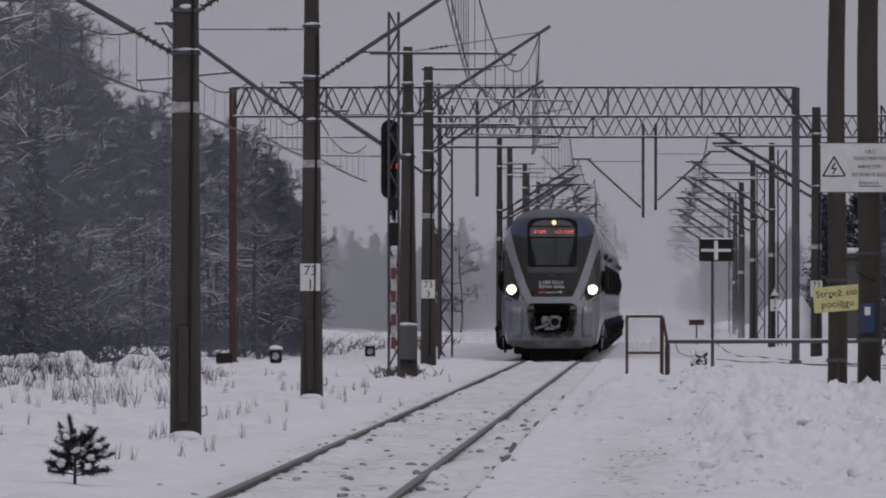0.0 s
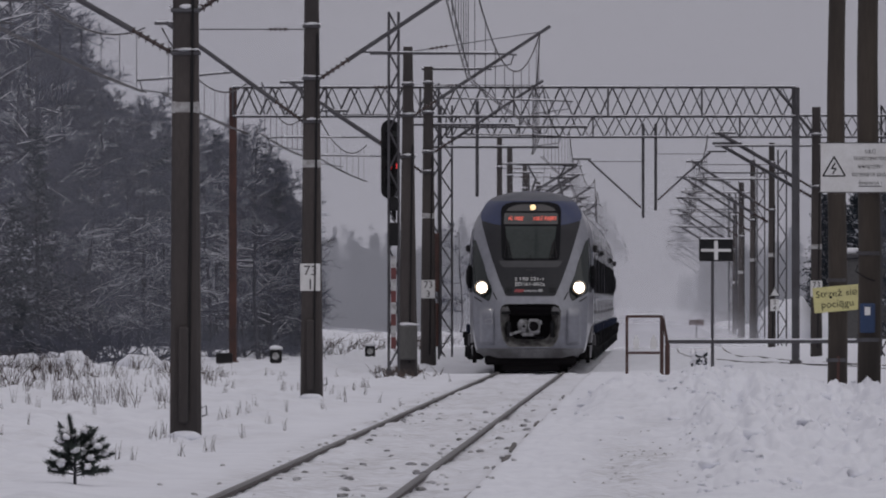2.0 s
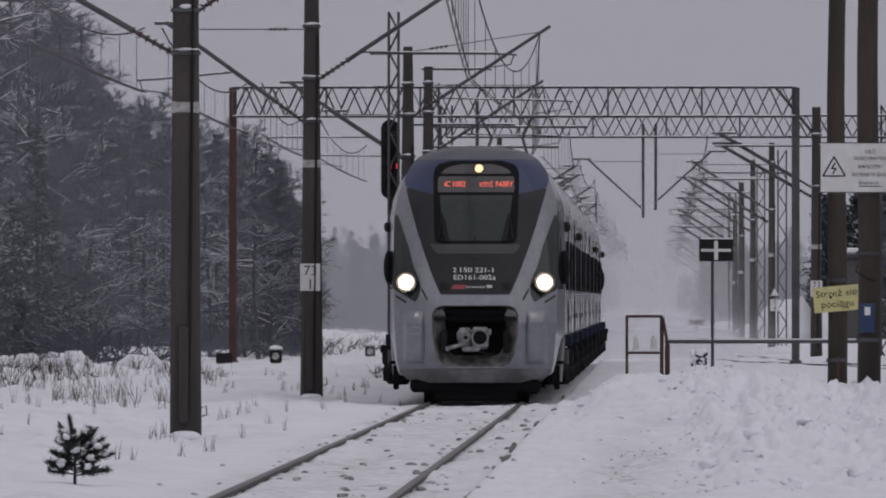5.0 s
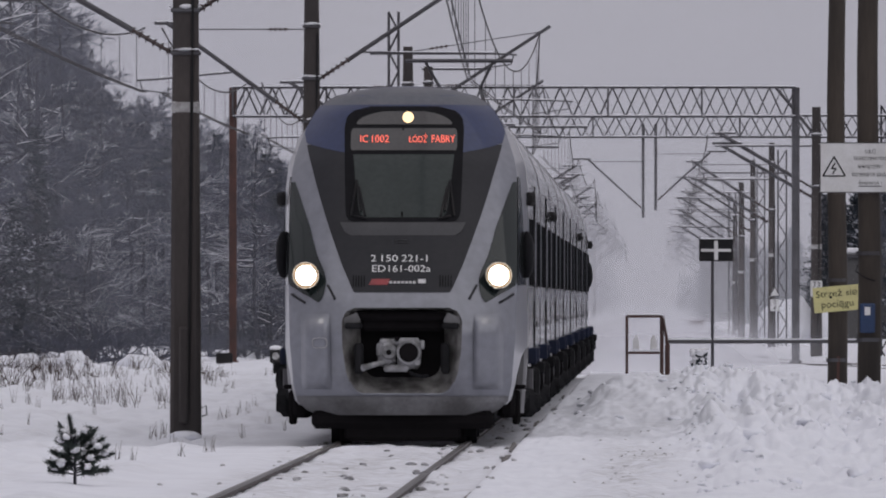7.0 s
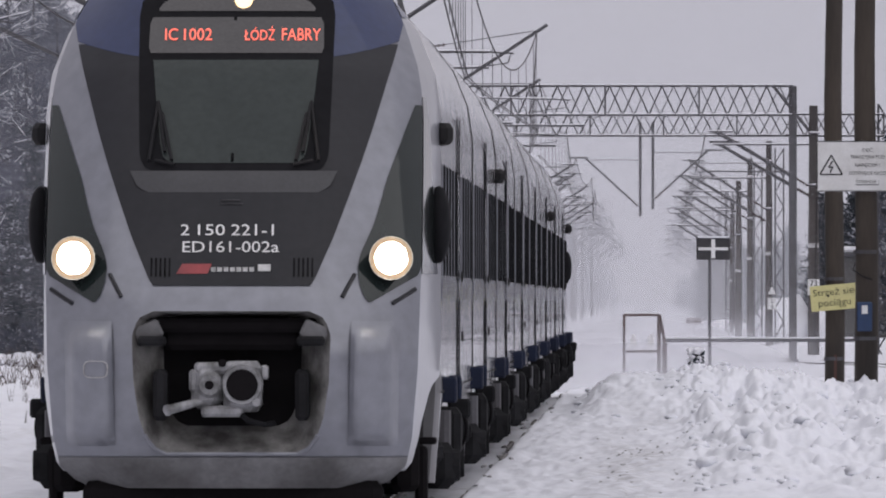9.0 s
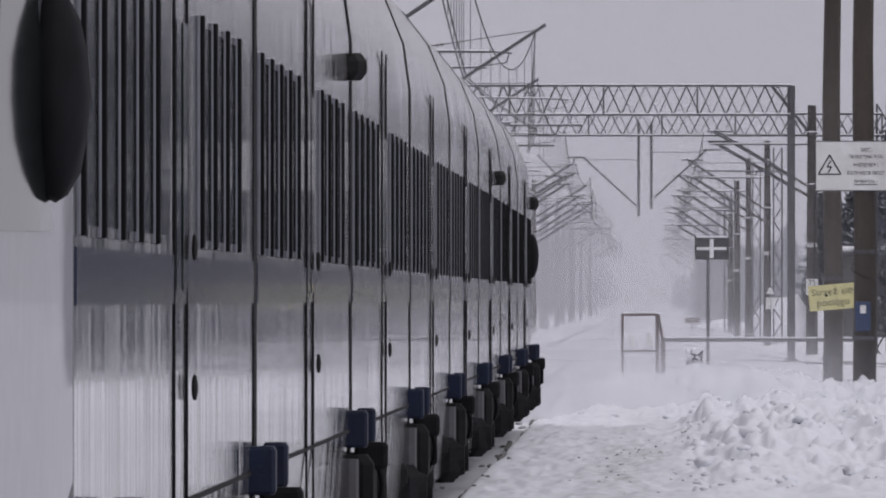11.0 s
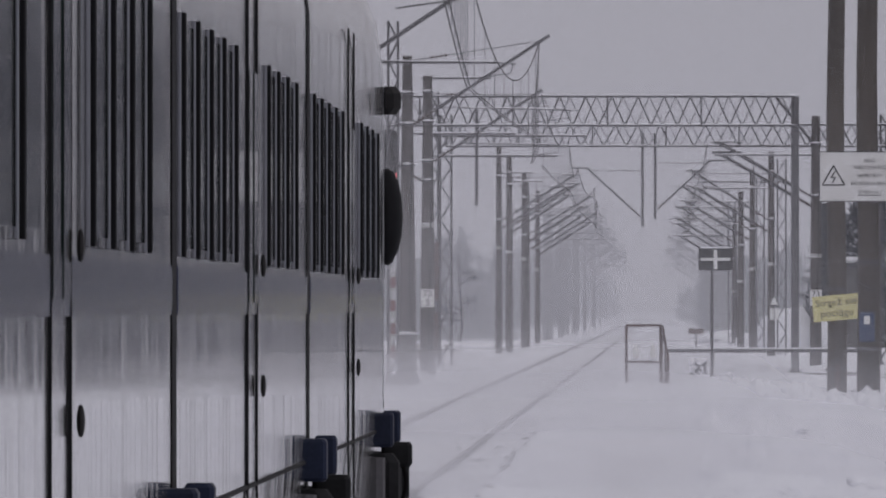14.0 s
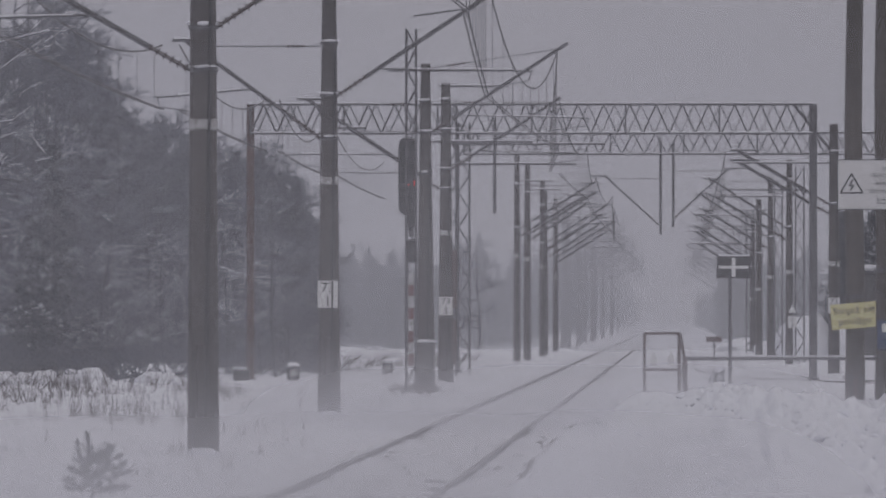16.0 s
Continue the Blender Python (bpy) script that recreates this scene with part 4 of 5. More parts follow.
def concrete_mast(at, height, label, group="", base=0.37, top=0.25, band=3.95, right=None, left=None, mat_pole=None, name="catenary_mast", low=False, tip=False, thick=1.0):
    """A tapered mast with cantilever arms over one or two tracks; local x = 0 on its axis."""
    m = thing(name, label, "catenary mast", at, group=group)
    mp = mat_pole or CONC
    s = Shape()

    def side(z):
        return base + (top - base) * max(z, 0) / height
    s.loft([[(sx * side(z) / 2, sy * side(z) / 2, z) for sx, sy in ((-.75, -1), (.75, -1), (1, -.75), (1, .75), (.75, 1), (-.75, 1), (-1, .75), (-1, -.75))]
            for z in (-0.5, 0, height * .33, height * .66, height - .02, height)])
    part("pole", s, mp, m)
    part("cable_duct", Shape().path([(0.03 * base + 0.02, -side(0.3) / 2 - 0.012, 0.3), (0.05, -side(1.4) / 2 - 0.012, 1.4), (0.10, -side(height * .7) / 2 - 0.012, height * .7)], 0.022), BLACK, m)
    if band:
        w = side(band) + 0.012
        part("painted_band", Shape().box((0, 0, band), (w, w, 0.17), 0.03), BAND, m, "worn white painted band")
    arms = ([(1, *right)] if right else []) + ([(-1, *left)] if left else [])
    for zc in sorted({round(z, 2) for _, f, r, *_ in arms for z in (f, f + r)}):
        if zc < height:
            w = side(zc) + 0.05
            part("clamp", Shape().box((0, 0, zc), (w, w, 0.05), 0.012), STEEL, m)
            part("snow_on_clamp", Shape().blob((0, -0.02, zc + 0.045), (w * 0.56, w * 0.54, 0.035), int(zc * 10), 0.2, 8, 4), CAP, m, "cap of fresh snow", smooth=True)
    for sd, foot, rise, reach, *level in arms:
        lift, share = level or (0.30, 0.27)
        w = sd * side(foot) / 2
        p0, p1 = Vector((w, 0, foot)), Vector((sd * reach, 0, foot + rise))
        d = (p1 - p0).normalized()
        part("arm_insulator", insulator(Shape(), p0, p0 + d * 0.6, 0.06, 6), PORC, m, "ribbed brown insulator")
        part("cantilever_arm", Shape().tube(p0 + d * 0.55, p1 + d * 0.12, 0.036 * thick, 0.036 * thick, 8), STEEL, m)
        zt = foot + rise * 0.97
        rod = part("tie_rod", Shape().tube((w, 0, min(zt, height - .1)), (sd * reach * .97, 0, zt), 0.012 * thick), STEEL, m)
        r0, r1 = Vector((w, 0, min(zt, height - .1))), Vector((sd * reach * .97, 0, zt))
        part("rod_insulator", insulator(Shape(), r0.lerp(r1, .12), r0.lerp(r1, .27), 0.04, 4), PORC, rod)
        zr = foot + lift
        q = p0.lerp(p1, share)
        part("steady_arm", Shape().tube((q.x, 0, q.z), (sd * (reach + 0.25), 0, zr + .12), 0.017 * thick).tube((sd * (reach + .24), 0, zr + .12), (sd * (reach + .6), 0, zr + .1), 0.017 * thick), STEEL, m)
        part("registration_arm", Shape().tube((sd * (reach + .55), 0, zr + .1), (sd * (reach + .5), 0, zr - .06), 0.012 * thick).tube((sd * (reach + .5), 0, zr - .06), (sd * (reach - .25), 0.1, zr - 0.16), 0.012 * thick), STEEL, m)
        part("snow_on_steady_arm", Shape().tube((q.x + sd * .2, 0, q.z + .0), (sd * (reach + .2), 0, zr + .15), 0.012), CAP, m, "thin line of snow")
        if sd < 0 or tip:
            part("arm_tip_bar", Shape().box((sd * (reach - .05), 0, foot + rise + .05), (0.7, 0.05, 0.05), 0.012), STEEL, m)
            part("snow_on_arm", Shape().box((sd * (reach - .05), 0, foot + rise + .085), (0.62, 0.05, 0.02), 0.008), CAP, m, "thin line of snow")
    if low:
        part("cable_cover", Shape().box((-0.02, -base / 2 - 0.03, 0.75), (0.12, 0.08, 1.2), 0.03), CONC, m)
        part("earthing_hook", Shape().path([(base / 2 - .01, -.05, .34), (base / 2 + .06, -.05, .37), (base / 2 + .07, -.05, .26), (base / 2 + .01, -.05, .24)], 0.01), STEEL, m)
        part("snow_at_foot", Shape().blob((0, -base / 2 - 0.05, on_snow(at[0], at[1] - .3)), (0.22, 0.25, 0.08), 8, 0.12, 10, 5), SNOW, m, "snow drifted round the foot", smooth=True)
    return m


def plate(mast, at, lines, w=0.34, h=0.46):
    p = part("number_plate_board", Shape().box(at, (w, 0.02, h), 0.006), WHITE, mast, "small white kilometre plate")
    n = len(lines)
    for i, t in enumerate(lines):
        s = letters(t, h * 0.36)
        s.v = [(x + at[0], at[1] - 0.014, z + at[2] + h * (0.25 - 0.5 * i)) for x, y, z in s.v]
        part("plate_digits", s, BLACK, p, "black digits")


def second_arm(m, sd, foot, rise, reach, cross, span):
    """The second cantilever of an overlap, a little behind the first, and its level crossarm."""
    p0, p1 = Vector((sd * .12, .3, foot)), Vector((sd * reach, .3, foot + rise))
    d = (p1 - p0).normalized()
    part("arm_insulator", insulator(Shape(), p0, p0 + d * 0.6, 0.075, 6), PORC, m, "ribbed brown insulator")
    part("cantilever_arm", Shape().tube(p0 + d * .55, p1, .05, .05, 8), STEEL, m)
    part("arm_tip_bar", Shape().box((sd * (reach - .2), .3, foot + rise + .04), (.85, .07, .07), .015), STEEL, m)
    part("snow_on_arm", Shape().box((sd * (reach - .2), .3, foot + rise + .088), (.8, .07, .025), .008), CAP, m, "thin line of snow")
    part("crossarm", Shape().tube((sd * .1, -.14, cross), (sd * span, -.14, cross), .026), STEEL, m)
    part("snow_on_crossarm", Shape().tube((sd * .2, -.14, cross + .03), (sd * span, -.14, cross + .03), .018), CAP, m, "line of snow")
    for i in range(3):
        x = sd * (reach * (.42 + .22 * i))
        part("dropper", Shape().tube((x, 0, foot + rise * (.42 + .22 * i)), (x + sd * .08, 0, cross), .011), STEEL, m)


LABEL = "weathered concrete catenary mast with snowy cantilever arms"
m1 = concrete_mast((-2.87, 190, 0), 8.6, LABEL, "catenary masts", 0.385, 0.27, 4.06, (5.26, 1.75, 2.85), (4.73, 1.25, 2.35, 0.52, 0.55), low=True)
m2 = concrete_mast((-2.87, 258.5, 0), 8.8, LABEL + " and a kilometre plate", "catenary masts", 0.38, 0.2, 3.97, (5.40, 1.8, 2.85, 0.30, 0.25), (4.68, 1.6, 2.35, 0.59, 0.52), low=True)
plate(m2, (-0.02, -0.185, 2.06), ("73", "1"))
m3 = concrete_mast((-2.51, 335, 0), 7.2, LABEL, "catenary masts", 0.42, 0.2, 0, (5.70, 1.88, 3.0, 0.20, 0.20), (4.8, 1.57, 2.5))
part("junction_box", Shape().box((0.0, -0.26, 0.75), (0.42, 0.2, 0.75), 0.04), CONCL, m3, "grey cable box")
part("snow_on_box", Shape().blob((0, -0.26, 1.15), (0.22, 0.12, 0.04), 5, 0.2, 8, 4), CAP, m3, "cap of snow", smooth=True)
m4 = concrete_mast((-2.87, 388, 0), 7.57, LABEL + " and a kilometre plate", "catenary masts", 0.40, 0.22, 3.8, (5.40, 1.75, 2.8), (4.9, 1.5, 2.4))
plate(m4, (0, -0.2, 1.95), ("73", "3"))
for mm, z, a, b in ((m3, 7.05, -.83, 1.82), (m4, 7.5, -.17, 1.6), (m4, 6.1, -.5, 2.2)):
    part("crossarm", Shape().box(((a + b) / 2, 0, z), (b - a, 0.05, 0.05), 0.012), STEEL, mm)
    part("snow_on_crossarm", Shape().box(((a + b) / 2, 0, z + .036), (b - a, 0.05, 0.022), 0.008), CAP, mm, "line of snow")
far = concrete_mast((-2.87, 559, 0), 7.6, LABEL, "catenary masts", 0.26, 0.18, 3.9, (4.9, 1.6, 2.7), None, tip=True, thick=1.2)
second_arm(far, 1, 4.62, 1.45, 2.45, 6.62, 1.3)
for k, y in enumerate((597, 650, 692, 724, 780, 837, 880, 924, 975, 1025, 1105, 1185, 1333, 1523)):
    copy_thing(far, pose(-2.87 + 0.15 * math.sin(k * 2.3), y, -.12 * (k % 4), 0, 0, 18 * math.sin(k * 1.9 + 1)))
RLABEL = "concrete catenary mast beside the diverging line"
rm = concrete_mast((7.45, 440, 0), 7.2, RLABEL, "catenary masts by the siding", 0.34, 0.24, 3.2, None, (4.9, 1.5, 2.7), thick=1.5)
second_arm(rm, -1, 4.62, 1.5, 2.75, 6.08, 2.9)
part("strut", Shape().tube((-.1, 0, 6.45), (-1.15, 0, 7.75), 0.05), STEEL, rm)
r2 = concrete_mast((6.75, 520, 0), 7.0, RLABEL, "catenary masts by the siding", 0.27, 0.19, 3.2, None, (4.7, 1.6, 2.6), thick=1.15)
second_arm(r2, -1, 4.3, 1.45, 2.5, 5.75, 2.6)
for k, (x, y) in enumerate(((6.5, 585), (6.4, 650), (6.45, 715), (6.45, 780), (6.4, 850), (6.5, 930), (6.4, 1010), (6.4, 1100), (6.4, 1200))):
    copy_thing(r2, pose(x, y, -.35 * (k % 3), 0, 0, 16 * math.sin(k * 1.7)))

plate(rm, (0, -0.19, 2.0), ("73", "2"))
plate(r2, (0.1, -0.16, 1.5), ("2", "4"), 0.3, 0.4)
tri_board = part("warning_triangle", Shape().add([(x + 0.1, y, z + 1.95) for y in (-0.17, -0.155) for x, z in ((-0.19, -0.15), (0.19, -0.15), (0, 0.19))], [(0, 1, 2), (5, 4, 3), (0, 3, 4, 1), (1, 4, 5, 2), (2, 5, 3, 0)]), WHITE, r2, "white triangular warning plate")
part("triangle_border", Shape().tube((-0.07, -0.175, 1.81), (0.27, -0.175, 1.81), 0.014).tube((0.27, -0.175, 1.81), (0.1, -0.175, 2.11), 0.014).tube((0.1, -0.175, 2.11), (-0.07, -0.175, 1.81), 0.014), BLACK, tri_board)


def lattice(s, a, b, w, d, step, r=0.02, n=4):
    """A square lattice beam from a to b: four chords and zigzag webs on its two broad faces."""
    a, b = Vector(a), Vector(b)
    axis = (b - a).normalized()
    across = Vector((0, 1, 0))
    up = axis.cross(across).normalized()
    k = max(2, int((b - a).length / step))
    for i in (-1, 1):
        for j in (-1, 1):
            o = across * (d / 2 * j) + up * (w / 2 * i)
            s.tube(a + o, b + o, r * 1.35, n=n)
    for j in (-1, 1):
        for i in range(k):
            p, q = a.lerp(b, i / k), a.lerp(b, (i + 1) / k)
            e = 1 if i % 2 else -1
            o = across * (d / 2 * j)
            s.tube(p + o + up * (w / 2 * e), q + o - up * (w / 2 * e), r, n=n)
    return s


def gantry(y, x0, x1, z0, z1, label, posts, hangers, step=0.33):
    g = thing("signal_gantry", label, "gantry", (0, y, 0), group="catenary portals")
    part("truss", lattice(lattice(Shape(), (x0, 0, (z0 + z1) / 2), (x1, 0, (z0 + z1) / 2), z1 - z0, 0.5, step, 0.019), (x0 + .16, 0, (z0 + z1) / 2), (x1, 0, (z0 + z1) / 2), z1 - z0, 0.5, step, 0.012), STEEL, g)
    s = Shape()
    k = 6
    for i in range(k + 1):
        x = x0 + (x1 - x0) * i / k
        s.box((x, -0.25, (z0 + z1) / 2), (0.05, 0.05, z1 - z0), 0.01)
    part("truss_posts", s, STEEL, g)
    part("snow_on_truss", Shape().box(((x0 + x1) / 2, -0.25, z1 + 0.03), (x1 - x0, 0.05, 0.02), 0.006).box(((x0 + x1) / 2, -0.25, z0 + 0.03), (x1 - x0, 0.05, 0.018), 0.006), CAP, g, "line of snow along the chords")
    for x, w, mt, kind in posts:
        if kind == "plain":
            part("column", Shape().box((x, 0, z1 / 2 - .2), (w, w, z1 + .4), 0.02).box((x, 0, 0.05), (w * 1.5, w * 1.5, 0.2), 0.03), mt, g, "rust-brown steel column")
        else:
            part("column", lattice(Shape(), (x, 0, -0.3), (x, 0, z1 + 0.3), w, w, 0.5, 0.022), mt, g, "lattice steel column")
    for x, zb, sd in hangers:
        h = part("hanger", Shape().box((x, 0, (z0 + zb) / 2 + .1), (0.085, 0.085, z0 - zb + .6), 0.015), STEEL, g)
        if sd:
            p0, p1 = Vector((x + sd * .06, 0, zb + 0.1)), Vector((x + sd * 1.6, 0, zb + 1.5))
            d = (p1 - p0).normalized()
            part("arm_insulator", insulator(Shape(), p0, p0 + d * .5, 0.05), PORC, h)
            part("cantilever_arm", Shape().tube(p0 + d * .45, p1, 0.032).box((p1.x + sd * .2, 0, p1.z + .02), (0.55, 0.05, 0.05), 0.01).tube((x, 0, zb + 1.45), (p1.x, 0, p1.z - .05), 0.012), STEEL, h)
    return g


gantry(390, -7.86, 6.42, 6.33, 7.07, "long grey lattice gantry on a rusty column", ((-7.86, 0.19, RUST, "plain"), (6.42, 0.2, STEEL, "plain")), ((-1.66, 4.5, 0),))
gantry(450, -3.28, 9.6, 6.44, 7.07, "second lattice gantry with hanging cantilever posts", ((-3.28, 0.33, STEEL, "lattice"), (9.6, 0.3, STEEL, "lattice")),
       ((2.48, 4.28, -1), (2.85, 4.5, 1)))
# upper crossarms seen on the gantry
xarm = thing("crossarm_mast", "steel lattice mast with long level crossarms", "mast", (-3.2, 420, 0), group="lattice masts")
part("column", lattice(Shape(), (0, 0, -.2), (0, 0, 7.6), 0.26, 0.26, 0.45, 0.022), STEEL, xarm)
for z, a, b in ((6.4, -.3, 4.2), (5.85, 0, 3.4)):
    part("crossarm", Shape().box(((a + b) / 2, 0, z), (b - a, 0.06, 0.06), 0.012), STEEL, xarm)
    part("snow_on_crossarm", Shape().box(((a + b) / 2, 0, z + .04), (b - a, 0.06, 0.022), 0.008), CAP, xarm, "line of snow")
for x, y, h in ((6.9, 600, 6.8), (7.3, 545, 7.0), (6.2, 690, 6.5), (10.4, 455, 8.3)):
    o = thing("lattice_mast", "narrow steel lattice mast", "mast", (x, y, 0), group="lattice masts")
    part("column", lattice(Shape(), (0, 0, -.2), (0, 0, h), 0.3, 0.3, 0.5, 0.02), STEEL, o)

# ---- the block signal on its lattice mast ----
sig = thing("railway_signal", "tall black colour-light signal with red lamp lit", "railway signal", (-2.77, 332, 0))
part("mast", lattice(Shape(), (0, 0, -0.2), (0, 0, 7.9), 0.21, 0.21, 0.42, 0.020), STEEL, sig, "grey lattice mast")
s = Shape()
k = 12
outline = [(0.2 * math.cos(math.pi * i / k), 0.66 + 0.2 * math.sin(math.pi * i / k)) for i in range(k + 1)] + [(-0.2 * math.cos(math.pi * i / k), -0.66 - 0.2 * math.sin(math.pi * i / k)) for i in range(k + 1)]
q = len(outline)
s.add([(x - .08, 0.3, z + 4.72) for x, z in outline] + [(x - .08, 0.36, z + 4.72) for x, z in outline], [tuple(range(q))[::-1], tuple(range(q, 2 * q))] + [(i, (i + 1) % q, q + (i + 1) % q, q + i) for i in range(q)])
head = part("signal_head", s, BLACK, sig, "black round-ended signal board")
for i in range(4):
    z = 5.25 - i * 0.34
    part("hood", Shape().tube((-.08, .3, z), (-.08, .13, z), 0.11, 0.11, 12, False), BLACK, head)
    part("lens", Shape().tube((0, .3, z), (0, .28, z), 0.085, 0.085, 12), LEDR if i == 2 else GLASS, head, "red lit lens" if i == 2 else "")
for i in range(4):
    part("striped_board", Shape().box((-.0, -.15, 0.75 + i * 0.5), (0.11, 0.02, 0.25)), STRIPER, sig, "faded red stripe")
    part("striped_board", Shape().box((-.0, -.15, 1.0 + i * 0.5), (0.11, 0.02, 0.25)), BAND, sig, "white stripe")
part("relay_box", Shape().box((0.0, .25, 4.3), (.1, .12, 1.8), .02).box((0.0, -.1, 3.1), (0.2, 0.2, 0.5), 0.03).box((0, -.1, 3.75), (0.17, 0.16, 0.3), 0.03), BLACK, sig)
part("service_box", Shape().box((0, -.2, 2.7), (0.3, 0.3, 1.6), 0.04).box((0, -.2, 1.0), (0.26, 0.26, 1.2), 0.04), RUST, xarm, "rust-stained service box")


# ---- overhead wires, span by span ----
def span(x, ya, yb, zc, zm, sag, label, group, off=(0, 0), drop=(0, 0)):
    """Messenger and contact wire from ya to yb; zc, zm: heights at ya; drop: how much both wires change to yb."""
    w = thing("overhead_wire", label, "overhead wire", group=group)
    n = 14

    def mess(q):
        return Vector((x + off[0] + (off[1] - off[0]) * q, ya + (yb - ya) * q, zm + drop[1] * q - sag * 4 * q * (1 - q)))

    def cont(q):
        return Vector((x + off[0] + (off[1] - off[0]) * q, ya + (yb - ya) * q, zc + drop[0] * q - 0.05 * 4 * q * (1 - q)))
    part("messenger_wire", Shape().path([mess(i / n) for i in range(n + 1)], 0.016, 4), WIRE, w)
    for e in (-0.03, 0.03):
        part("contact_wire", Shape().path([cont(i / n) + Vector((e, 0, 0)) for i in range(n + 1)], 0.012, 4), WIRE, w)
    k = 8
    for i in range(k):
        q = (i + .5) / k
        part("dropper", Shape().tube(mess(q), cont(q) - Vector((0, 0, .02)), 0.006, n=4), WIRE, w)
    return w


ys = [53.5, 121.7, 190, 258.5, 335, 388, 470, 559, 650, 724, 780, 837, 924, 1025, 1185, 1333]
MAIN = "messenger and contact wires over the main track"
span(0, 121.7, 190, 5.5, 7.4, 0.9, MAIN, "overhead wires", (-0.2, 0.36))
span(0, 190, 258.5, 5.5, 7.4, 0.9, MAIN, "overhead wires", (0.36, -0.22), (-0.1, 0))
span(0, 258.5, 335, 5.4, 7.4, 1.3, MAIN, "overhead wires", (-0.22, 0.36), (-0.05, 0.08))
span(0, 335, 388, 5.35, 7.48, 0.7, MAIN, "overhead wires", (0.36, -0.25), (0, -0.4))
for i, (a, b) in enumerate(zip(ys[5:], ys[6:])):
    z = 0.2 if i % 2 else 0
    span(0, a, b, 5.3, 6.8 if i else 7.1, 0.6, MAIN, "overhead wires", (z, 0.2 - z), (0, 0 if i else -0.3))
for a, b in ((121.7, 193), (193, 268), (268, 335), (335, 388), (388, 470)):
    span(-5.85, a, b, 5.3, 6.42, 0.58, "wires over the snow-covered siding", "overhead wires", (0.15, -0.15))
for a, b in ((440, 520), (520, 585), (585, 650), (650, 715), (715, 780), (780, 850), (850, 930)):
    span(4.2, a, b, 5.2, 6.4, 0.6, "wires over the diverging line", "overhead wires", (0.15, -0.15))

# ---- things by the track ----
gate = thing("barrier_gate", "rust-red steel barrier frame with a snowy level bar", "barrier", (2.72, 300, on_snow(2.7, 300) - 0.12))
part("frame", Shape().box((-0.38, 0, 0.7), (0.055, 0.055, 1.42), 0.01).box((0.30, 0, 0.7), (0.075, 0.055, 1.42), 0.01).box((-0.04, 0, 1.40), (0.70, 0.055, 0.05), 0.01)
     .box((-0.02, 0, 0.69), (0.66, 0.045, 0.05), 0.01).tube((0.32, -.02, 1.38), (0.42, -.02, 0.82), 0.035).tube((0.41, 0, 0.85), (0.41, 0, 0.0), 0.05), RUST, gate, "rust-red welded frame")
part("snow_on_frame", Shape().box((-0.04, 0, 1.435), (0.66, 0.05, 0.02), 0.006).box((-.02, 0, .725), (.58, .045, .02), .006), CAP, gate, "line of snow")
part("bar", Shape().tube((0.36, 0, 0.91), (4.3, 0, 0.91), 0.04, 0.035, 8), STEEL, gate, "grey level bar")
part("snow_on_bar", Shape().box((2.3, 0, 0.955), (3.8, 0.05, 0.028), 0.01), CAP, gate, "line of snow")
for x in (-.2, .14):
    part("tag", Shape().box((x, -.04, .86), (0.12, 0.02, .2), 0.008).box((x, -.04, .99), (0.06, 0.02, .08), 0.008), WHITE, gate, "pale hanging tag")

board = thing("warning_board_post", "black board with a white cross on a thin pole", "railway sign", (4.08, 300, on_snow(4.08, 300) - 0.12))
part("pole", Shape().tube((-.07, 0, -.3), (-.07, 0, 2.75), 0.034, 0.03, 8), STEEL, board)
bd = part("board", Shape().box((0, -.05, 2.70), (0.66, 0.02, 0.43), 0.006), BLACK, board, "black board")
part("white_cross", Shape().box((0, -.064, 2.70), (0.58, 0.008, 0.055)).box((0, -.064, 2.70), (0.075, 0.0082, 0.37)), WHITE, bd, "white cross bars")
part("snow_on_board", Shape().box((0, -.05, 2.93), (0.6, 0.04, 0.025), 0.01), CAP, bd, "line of snow")

for k, (x, y, r, h, lab) in enumerate(((5.98, 260, 0.17, 8.0, "tarred wooden pole beside the signboard"), (6.246, 240, 0.185, 8.0, "tarred wooden pole with a small blue box"))):
    p = thing("wooden_pole", lab, "pole", (x, y, on_snow(x, y)), group="wooden poles")
    s = Shape()
    s.path([(0.02 * math.sin(i), 0, h * i / 8 - (0.6 if i == 0 else 0)) for i in range(9)], [r * (1 - 0.025 * i) for i in range(9)], 12)
    part("shaft", s, WOOD, p, smooth=True)
    for zb in (0.55, 1.9):
        part("iron_band", Shape().tube((0, 0, zb), (0, 0, zb + .06), r + .008, r + .008, 12), STEEL, p)
    if k:
        part("blue_box", Shape().box((-.02, -.18, 0.92), (0.24, 0.1, 0.46), 0.02), BLUEBOX, p, "small blue enamel box")
        part("box_label", Shape().box((-.02, -.236, 1.03), (0.09, 0.006, 0.13)), WHITE, p, "white label")
        part("cable", Shape().path([(-.17, -.1, 1.75), (-.2, -.12, 1.65), (-.05, -.19, 1.55), (.1, -.18, 1.5)], 0.012), BLACK, p)
    else:
        part("bolted_strip", Shape().box((0.02, -.16, .3), (0.05, 0.02, 0.7)), RUST, p, "rusty strip")


def text_on(parent, text, height, width, at, material=None):
    s = letters(text, height, width)
    s.v = [(x + at[0], y + at[1], z + at[2]) for x, y, z in s.v]
    return part("lettering", s, material or BLACK, parent, "black lettering")


